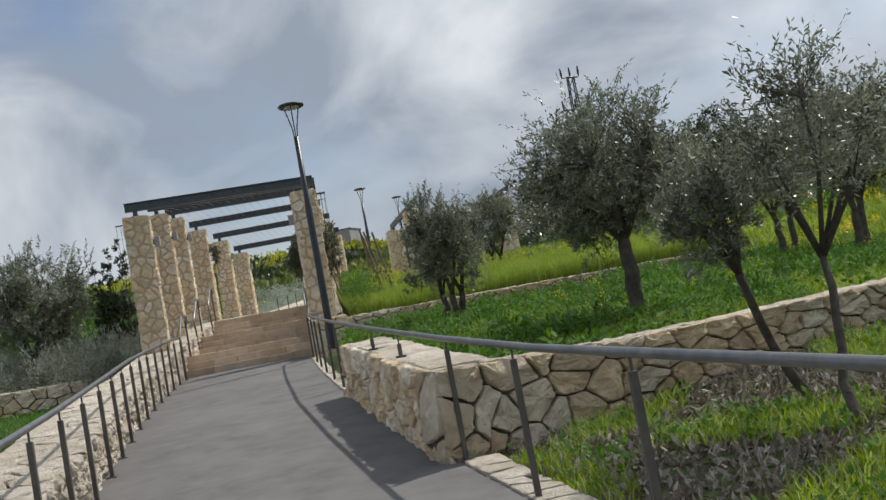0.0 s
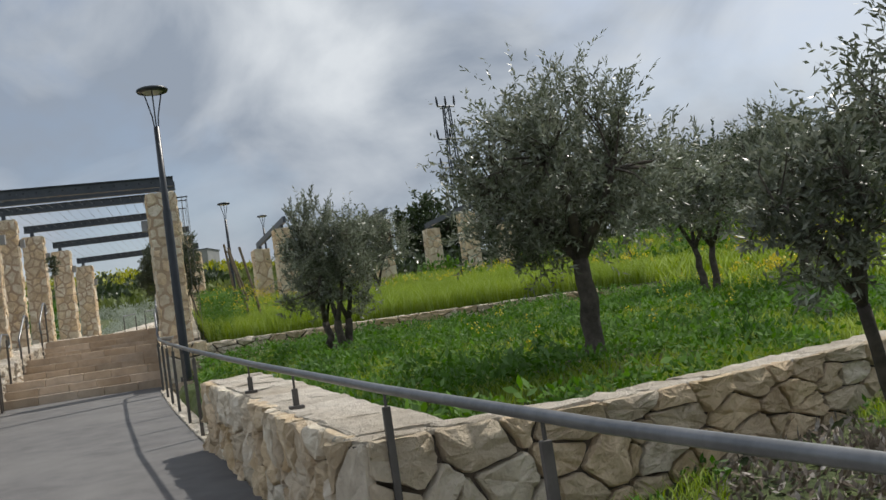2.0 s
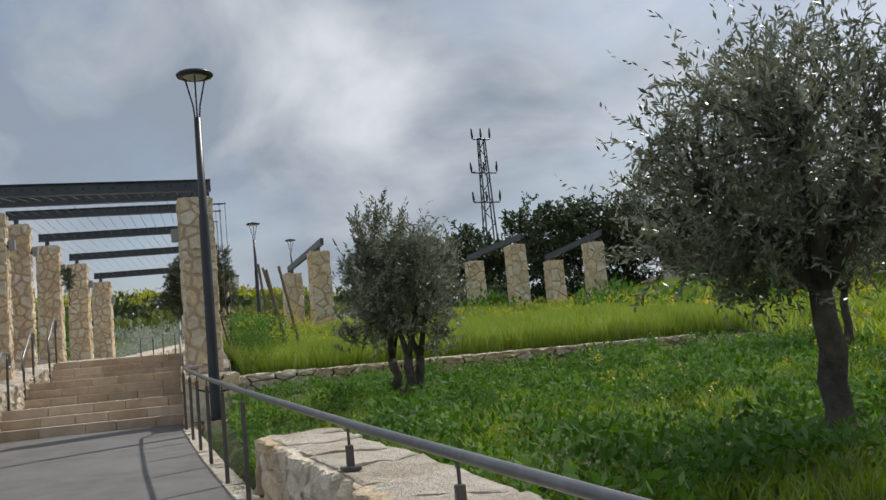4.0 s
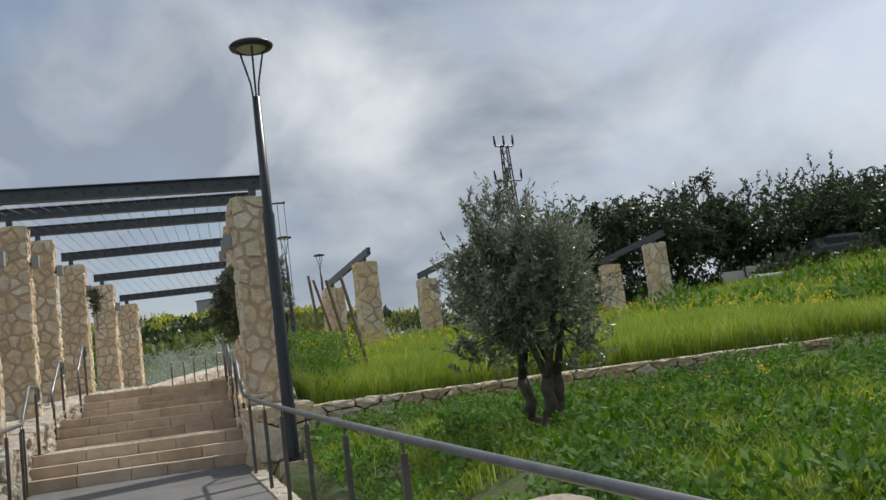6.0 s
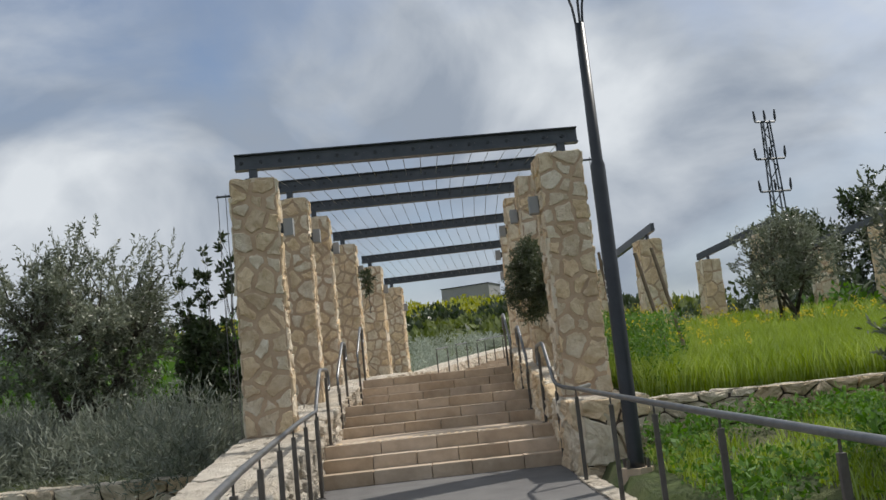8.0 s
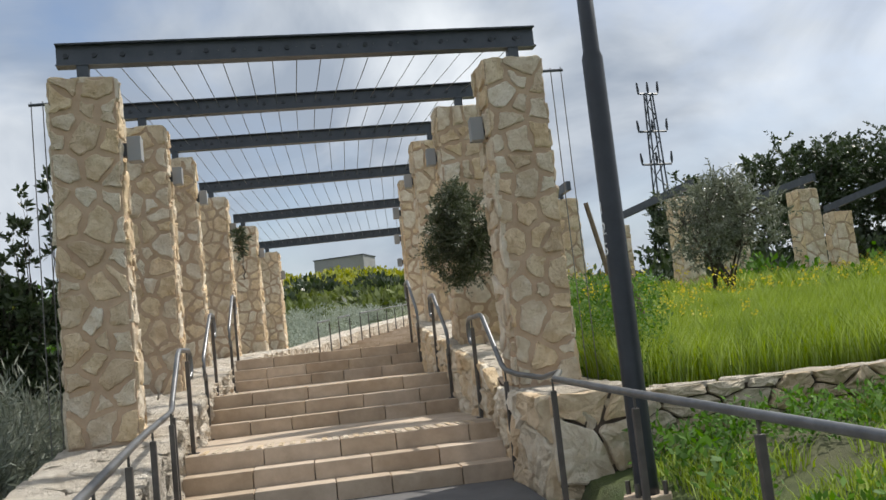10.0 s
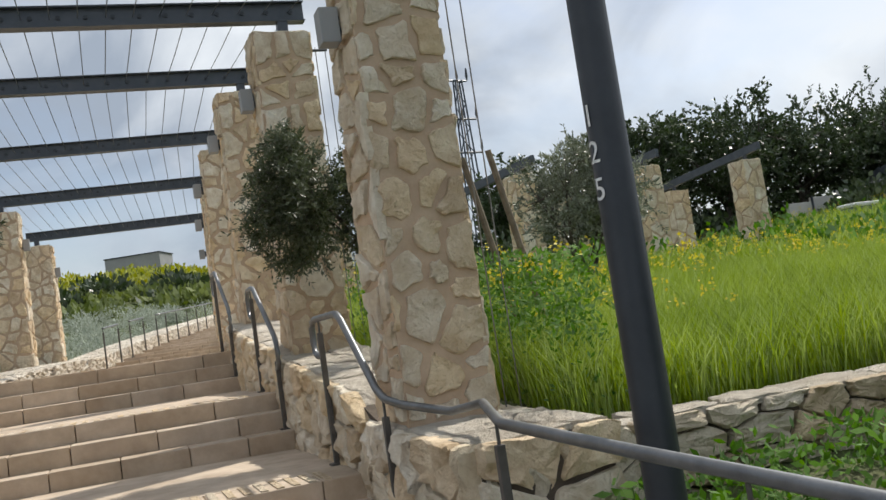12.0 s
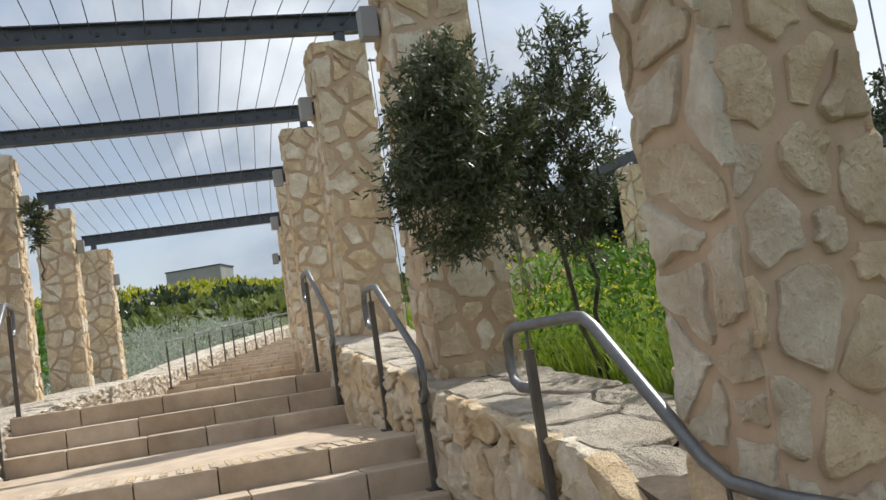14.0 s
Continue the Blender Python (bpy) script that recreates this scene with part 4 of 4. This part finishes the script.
# ---- the second pergola, across the meadow ----
def short_pergola(xa, ya, ta, xb, yb, tb, k):
    """Two pillars, the rear one lower, with a tilted steel beam across."""
    for x, y, t, s in ((xa, ya, ta, 0), (xb, yb, tb, 1)):
        pillar(x - 0.3, y, ground(x, y), t, 0.62, 0.6, 6, 400 + 2 * k + s, "pillars of the meadow pergola", 0.36, "pinkish beige stone pillar standing in tall grass")
    b = thing("pergola_beam", "grey steel beam across two meadow pillars", "beam", "beams of the meadow pergola")
    a, e = Vector((xa, ya + 0.3, ta + 0.22)), Vector((xb, yb + 0.3, tb + 0.22))
    d = (e - a).normalized()
    a, e = a - d * 0.5, e + d * 0.5
    w, up = d.cross(Vector((0, 0, 1))).normalized() * 0.05, Vector((0, 0, 0.1))
    vs = [p + q for p in (a, e) for q in (-w - up, w - up, w + up, -w + up)]
    mesh_object("channel", vs, [(0, 1, 2, 3), (7, 6, 5, 4), (0, 4, 5, 1), (1, 5, 6, 2), (2, 6, 7, 3), (3, 7, 4, 0)], M_STEEL, b)
    for x, y, t in ((xa, ya, ta), (xb, yb, tb)):
        v, f = tube([(x, y + 0.3, t - 0.05), (x, y + 0.3, t + 0.16)], 0.05, 8)
        mesh_object("bracket", v, f, M_STEEL, b)


for k, q in enumerate([(3.95, 33.4, 5.1, 4.4, 29.5, 5.3), (7.4, 35.0, 5.28, 8.4, 32.5, 5.58), (11.15, 35.6, 5.35, 11.78, 32.5, 5.5), (14.14, 35.0, 5.12, 14.75, 32.5, 5.42)]):
    short_pergola(*q, k)

# tree stakes in the meadow
for i, (x0, y0, x1, y1, h) in enumerate(((2.66, 20.0, 2.28, 20.0, 1.95), (2.40, 20.0, 2.02, 20.0, 1.9), (2.35, 24.0, 2.15, 24.0, 2.1), (2.75, 24.2, 2.25, 24.0, 2.0))):
    z = ground(x0, y0)
    v, f = tube([(x0, y0, z - 0.1), ((x0 + x1) / 2, (y0 + y1) / 2, z + h / 2), (x1, y1, z + h)], [0.035, 0.032, 0.03], 7)
    tagged(mesh_object("tree_stake", v, f, M_WOOD), "weathered wooden stake leaning in tall grass", "stake", "tree stakes")


# ---- distance ----
def power_tower(x, y, z, top):
    """A slim lattice mast with three pairs of cross-arms and their insulators."""
    t = thing("power_tower", "slim steel lattice electricity mast with cross-arms", "mast")
    w0, w1 = 0.6, 0.25
    legs = []
    for sx, sy in ((-1, -1), (1, -1), (1, 1), (-1, 1)):
        v, f = tube([(x + sx * w0, y + sy * w0, z), (x + sx * w1, y + sy * w1, top - 1.2)], 0.07, 5)
        mesh_object("leg", v, f, M_STEEL, t)
    n = 16
    for k in range(n):
        a, b = k / n, (k + 1) / n
        wa, wb = w0 + (w1 - w0) * a, w0 + (w1 - w0) * b
        za, zb = z + (top - 1.2 - z) * a, z + (top - 1.2 - z) * b
        s = 1 if k % 2 else -1
        v, f = merge(tube([(x - s * wa, y - wa, za), (x + s * wb, y - wb, zb)], 0.04, 4), tube([(x - wa, y - s * wa, za), (x - wb, y + s * wb, zb)], 0.04, 4))
        mesh_object("brace", v, f, M_STEEL, t)
    for zz, half in ((top - 1.2, 0.8), (top - 4.2, 1.15), (top - 6.8, 1.2)):
        v, f = tube([(x - half, y - 0.2, zz), (x + half, y + 0.2, zz)], 0.09, 5)
        arm = mesh_object("cross_arm", v, f, M_STEEL, t)
        for q in (-half, 0, half):
            v, f = tube([(x + q, y, zz), (x + q, y, zz + 0.35), (x + q * 1.04, y, zz + 0.95)], [0.04, 0.11, 0.06], 6)
            mesh_object("insulator", v, f, M_LAMP, arm)


power_tower(25.95, 80, ground(25.95, 80) - 0.5, 22.05)

house = thing("far_house", "flat-roofed grey shed on the crest of the hill", "building")
bm = bmesh.new()
hm = pose(2.2, 126, 0, 0, 0, -24)
box_bm(bm, -3.2, 3.2, 0, 4, 10, 15.5, 0, hm)
part("wall", bm, M_ROOF, house)
bm = bmesh.new()
box_bm(bm, -3.3, 3.3, -0.1, 4.1, 15.5, 15.62, 0.02, hm)
part("roof", bm, M_STEEL, house)


def foliage(name, spots, leaf, per, mat, label, category, seed):
    """Many low bushes far apart, as one mass of leaves. spots: x, y, z, radius, height."""
    g = np.random.default_rng(seed)
    cs, ds = [], []
    for x, y, z, r, h in spots:
        n = int(per)
        q = g.normal(size=(n, 3))
        q /= np.linalg.norm(q, axis=1)[:, None]
        q[:, 2] = np.abs(q[:, 2])
        k = g.uniform(0.35, 1.0, n)[:, None] ** 0.5
        lump = 1 + 0.25 * np.sin(q[:, :1] * 5 + x) * np.cos(q[:, 1:2] * 5 + y)
        cs.append(np.array([x, y, z]) + q * k * lump * np.array([r, r, h]))
        ds.append(q + g.normal(size=(n, 3)) * 0.7 + np.array([0, 0, 0.4]))
    ob = leaf_cloud(name, np.concatenate(cs), np.concatenate(ds), leaf[0], leaf[1], mat, None, seed)
    return tagged(ob, label, category, kind="stuff")


rb = random.Random(77)


def spots(n, x0, x1, y0, y1, r, h, keep=None):
    out = []
    while len(out) < n:
        x, y = rb.uniform(x0, x1), rb.uniform(y0, y1)
        if keep and not keep(x, y):
            n -= 1
            continue
        k = rb.uniform(0.6, 1.35)
        out.append((x, y, ground(x, y) - 0.1, r * k, h * k))
    return out


def off_stairs(x, y):
    return x < stair_left(y) - 1.3 or x > stair_right(y) + 1.2


foliage("hill_scrub", spots(190, -40, 16, 62, 122, 2.4, 0.9), (0.6, 0.28), 260, M_HILLSCRUB, "green scrub over the far hillside", "scrub", 1)
foliage("hill_bushes", spots(22, -30, 14, 62, 100, 2.2, 1.5), (0.55, 0.3), 420, M_DARKLEAF, "dark green bushes on the far hillside", "bushes", 2)
foliage("hill_flowers", spots(230, -30, 22, 88, 125, 2.2, 1.25), (0.5, 0.3), 160, M_HILLFLOWER, "yellow flowering mustard along the hill crest", "flowers", 3)
foliage("silver_scrub", spots(230, -12, 14, 37, 60, 0.75, 0.75, off_stairs), (0.16, 0.04), 420, M_SILVER, "silvery low shrubs beside the upper steps", "shrubs", 4)
foliage("west_bushes", spots(110, -34, -6, 26, 60, 2.0, 2.4), (0.30, 0.14), 420, M_WEED, "green bushes on the western slope", "bushes", 5)
foliage("west_dark_bushes", spots(26, -34, -9, 24, 50, 1.9, 2.1), (0.22, 0.1), 600, M_OLIVE, "grey-green bushes on the western slope", "bushes", 6)
foliage("east_bushes", spots(60, 8, 40, 36, 44, 1.6, 1.3), (0.26, 0.15), 380, M_DARKLEAF, "dark undergrowth below the carob trees", "bushes", 7)
foliage("east_green_bushes", spots(60, 10, 44, 24, 37, 1.2, 0.8), (0.2, 0.11), 300, M_WEED, "bright green undergrowth at the meadow edge", "bushes", 8)
foliage("lavender", spots(190, -11, -3.75, 16.6, 25.5, 0.46, 0.88), (0.14, 0.018), 620, M_LAVENDER, "grey-green lavender bushes in a dense bed", "lavender", 9)
foliage("west_silver_scrub", spots(80, -16, -4.5, 25.5, 34, 0.6, 0.7), (0.14, 0.035), 380, M_SILVER, "silvery shrubs behind the lavender", "shrubs", 10)


# ---- grass and weeds ----
def patch(x, y, s, o):
    return noise.noise((x * s, y * s, o))


def in_a(x, y):
    return x > edge_r(y) + 0.22 and y < w1_y(x) - 0.12


def in_b(x, y):
    if y < 7.7:
        return y > w1_y(x) + 0.45 and x > lerp_table(y, [(2, 2.2), (7.7, 1.6)])
    return x > edge_r(y) + 0.25 and y < 16.3


def in_c(x, y):
    return y > 16.95 and x > stair_right(y) + 0.95


blades("grass_terrace", scatter(120000, 1, 12, 3, 16.4, lambda x, y: in_b(x, y) and patch(x, y, 0.7, 2) + 0.6 * patch(x, y, 2.2, 6) > -0.02, 21), 0.19, 0.012, M_GRASS, "short bright spring grass on the terrace", "grass", 31, 0.5)
blades("grass_meadow", scatter(170000, 1.2, 11, 16.9, 25, in_c, 22), 0.46, 0.009, M_GRASS, "tall bright green spring grass on the upper terrace", "grass", 32, 0.4)
blades("grass_far_meadow", scatter(90000, 1.5, 34, 24, 46, in_c, 23), 0.55, 0.035, M_GRASS, "tall grass across the far meadow", "grass", 33, 0.4)
blades("grass_path_edge", scatter(60000, 1.9, 9, -6, 4.5, lambda x, y: in_a(x, y) and patch(x, y, 0.8, 5) > 0.02, 24), 0.15, 0.011, M_GRASS, "short grass patches beside the path", "grass", 34, 0.6)
blades("grass_west", scatter(60000, -16, -2.2, -4, 16, lambda x, y: x < edge_l(y) - 1.0, 25), 0.22, 0.02, M_WEED, "rough green grass below the parapet", "grass", 35, 0.6)
blades("grass_east_slope", scatter(60000, 11, 34, 4, 26, lambda x, y: True, 26), 0.4, 0.04, M_GRASS, "tall grass on the eastern slope", "grass", 36, 0.5)


def weeds(name, pts, leaf, height, mat, label, seed, per=14):
    """Low leafy weeds: rosettes of broad leaves on points."""
    g = np.random.default_rng(seed)
    n = len(pts)
    c = np.repeat(pts, per, 0) + g.normal(size=(n * per, 3)) * np.array([0.06, 0.06, 0]) + np.stack([np.zeros(n * per), np.zeros(n * per), g.uniform(0.02, height, n * per)], 1)
    d = g.normal(size=(n * per, 3)) + np.array([0, 0, 0.5])
    ob = leaf_cloud(name, c, d, leaf[0], leaf[1], mat, None, seed)
    return tagged(ob, label, "weeds", kind="stuff")


weeds("weeds_terrace", scatter(11000, 1, 12, 3, 16.4, lambda x, y: in_b(x, y) and patch(x, y, 0.8, 12) + 0.6 * patch(x, y, 2.6, 3) > 0.0, 41), (0.06, 0.03), 0.26, M_WEED, "broad-leaved green weeds among the grass", 51, 16)
weeds("weed_clumps", scatter(2600, 1, 9, 3, 16.3, lambda x, y: in_b(x, y) and patch(x, y, 1.5, 19) > 0.26, 46), (0.085, 0.042), 0.34, M_WEED, "lush dark clumps of tall broad-leaved weeds", 56, 18)
weeds("weeds_meadow", scatter(2400, 1.2, 6, 17, 22, lambda x, y: in_c(x, y) and x < stair_right(y) + 1.2 + 1.3 * abs(patch(x, y, 0.9, 1)), 42), (0.06, 0.022), 1.0, M_WEED, "tall leafy mustard plants behind the pillar", 52, 26)
weeds("weeds_path_edge", scatter(800, 2, 8, -5, 4, lambda x, y: in_a(x, y) and patch(x, y, 0.8, 5) > -0.05, 43), (0.06, 0.03), 0.14, M_WEED, "small green weeds beside the path", 53, 14)
weeds("mulch", scatter(9000, 2.1, 8, -6, 4.4, lambda x, y: in_a(x, y) and patch(x, y, 0.8, 5) < 0.08, 44, 0.0), (0.09, 0.028), 0.03, M_MULCH, "dry bark and leaf mulch under the olive trees", 54, 4)
weeds("mulch_terrace", scatter(500, 3.4, 5.6, 4.6, 6.8, lambda x, y: (x - 4.5) ** 2 + (y - 5.6) ** 2 < 0.9, 45, 0.0), (0.08, 0.025), 0.05, M_MULCH, "dry leaf litter round the olive trunk", 55, 6)


def flowers(name, pts, low, high, size, seed, per=8):
    g = np.random.default_rng(seed)
    n = len(pts)
    h = g.uniform(low, high, n)
    c = np.repeat(pts + np.stack([np.zeros(n), np.zeros(n), h], 1), per, 0) + g.normal(size=(n * per, 3)) * np.array([0.03, 0.03, 0.035])
    ob = leaf_cloud(name, c, g.normal(size=(n * per, 3)), size, size * 0.8, M_YELLOW, None, seed)
    return tagged(ob, "small yellow mustard flowers above the grass", "flowers", kind="stuff")


flowers("mustard_flowers", scatter(420, 1.3, 6, 17, 24, lambda x, y: in_c(x, y) and x < stair_right(y) + 2.6, 61), 0.55, 1.05, 0.028, 71)
flowers("meadow_flowers", scatter(1500, 2, 30, 22, 38, lambda x, y: in_c(x, y) and patch(x, y, 0.2, 9) > 0.05, 62), 0.45, 0.75, 0.045, 72)
flowers("terrace_flowers", scatter(260, 4, 14, 6, 16, lambda x, y: in_b(x, y) and patch(x, y, 0.3, 4) > 0, 63), 0.2, 0.45, 0.03, 73)


# ---- small details ----
edging = thing("stone_edging", "uneven flat pale stones edging the path", "edging", kind="structure")
re_ = random.Random(9)
for y0, y1, w in ((7.75, 16.1, 0.22), (-6.0, 1.95, 0.3)):
    clad(edging, y1 - y0, w, 0.24, lambda u, v, d, y0=y0: Vector((edge_r(y0 + u) - 0.06 + v, y0 + u, ramp_z(y0 + u) + 0.01 + d * 0.5)), re_, 0.03, 0.012, M_CAP, 1.1, "edging_stone", 0.3)
for i, (y, xl, xr, zb, zt, yaw) in enumerate(PERGOLA[:3]):
    for x, s in ((xl - 0.6, -1), (xr + 0.58, 1)):
        w = thing("climbing_wire", "pair of thin trellis wires on a pillar bracket", "trellis wire", "trellis wires")
        z = zt - 0.12
        v, f = tube([(x - s * 0.03, y + 0.42, z), (x + s * 0.24, y + 0.42, z)], 0.014, 6)
        mesh_object("bracket", v, f, M_STEEL, w)
        for q in (0.12, 0.22):
            v, f = tube([(x + s * q, y + 0.42, z + 0.03), (x + s * q, y + 0.42, ground(x + s * 0.5, y) - 0.05)], 0.005, 4)
            mesh_object("wire", v, f, M_RAILTOP, w)

flowers("slope_flowers", scatter(800, 11, 26, 12, 30, lambda x, y: patch(x, y, 0.25, 14) > 0.0, 64), 0.3, 0.6, 0.07, 74)
tree("wall_plant", (-2.60, 27.85, 4.15), 0.25, (-0.02, -0.08, 0.55), (0.18, 0.42), 600, 91, "small fern-like plant growing on a pillar", M_BUSH, 0.012, tufts=22, leaf=(0.12, 0.03), upright=0.2, category="plant")

# road edge behind the meadow
for k in range(4):
    panel = thing("road_barrier", "pale concrete barrier along the road edge", "barrier", "road barriers")
    x = 20.3 + k * 0.98
    z = ground(x + 0.5, 38.4)
    bm = bmesh.new()
    box_bm(bm, x, x + 0.94, 38.3, 38.45, z - 0.2, z + 0.85, 0.02)
    part("panel", bm, M_PALE, panel)
    bm = bmesh.new()
    box_bm(bm, x + 0.93, x + 0.99, 38.24, 38.3, z - 0.2, z + 1.0, 0.005)
    part("post", bm, M_STEEL, panel)


def parked_car(x, y, z, paint):
    """A small hatchback seen from its side."""
    c = thing("parked_car", "dark grey hatchback parked behind the meadow", "car")
    prof = [(-2.0, 0.35), (-1.98, 0.75), (-1.2, 0.9), (-0.55, 1.4), (0.85, 1.42), (1.6, 0.98), (1.95, 0.9), (2.0, 0.4)]
    verts = [(x + u, y + s * (0.84 if w < 1.0 else 0.66), z + w) for s in (-1, 1) for u, w in prof]
    n = len(prof)
    faces = [tuple(range(n)), tuple(range(2 * n - 1, n - 1, -1))] + [(i, n + i, n + (i + 1) % n, (i + 1) % n) for i in range(n)]
    mesh_object("body", verts, faces, paint, c)
    for u0, u1 in ((-0.85, 0.05), (0.12, 1.0)):
        bm = bmesh.new()
        box_bm(bm, x + u0, x + u1, y - 0.80, y - 0.70, z + 0.97, z + 1.3, 0.02)
        part("window", bm, M_LAMP, c, "dark side window")
    for u in (-1.25, 1.25):
        for s in (-0.8, 0.8):
            v, f = tube([(x + u, y + s - 0.1, z + 0.32), (x + u, y + s + 0.1, z + 0.32)], 0.32, 16)
            w = mesh_object("wheel", v, f, M_LAMP, c)
            v, f = tube([(x + u, y + s - 0.115, z + 0.32), (x + u, y + s + 0.115, z + 0.32)], 0.19, 12)
            mesh_object("rim", v, f, M_RAILTOP, w, "silver wheel rim")


parked_car(25.7, 38.6, ground(25.7, 38.6) - 0.05, M_STEEL)
M_BLUE = material("blue_plastic", (0.03, 0.06, 0.16), (0.06, 0.10, 0.22), 3.0, 0.5, 0.1, 30)
bin_ = thing("waste_bin", "blue plastic waste container with a white lid", "bin")
zb = ground(19.7, 35.0)
bm = bmesh.new()
box_bm(bm, 19.6, 20.6, 34.7, 35.3, zb, zb + 0.5, 0.06)
part("body", bm, M_BLUE, bin_)
bm = bmesh.new()
box_bm(bm, 19.57, 20.63, 34.67, 35.33, zb + 0.5, zb + 0.62, 0.04)
part("lid", bm, M_WHITE, bin_, "white lid")
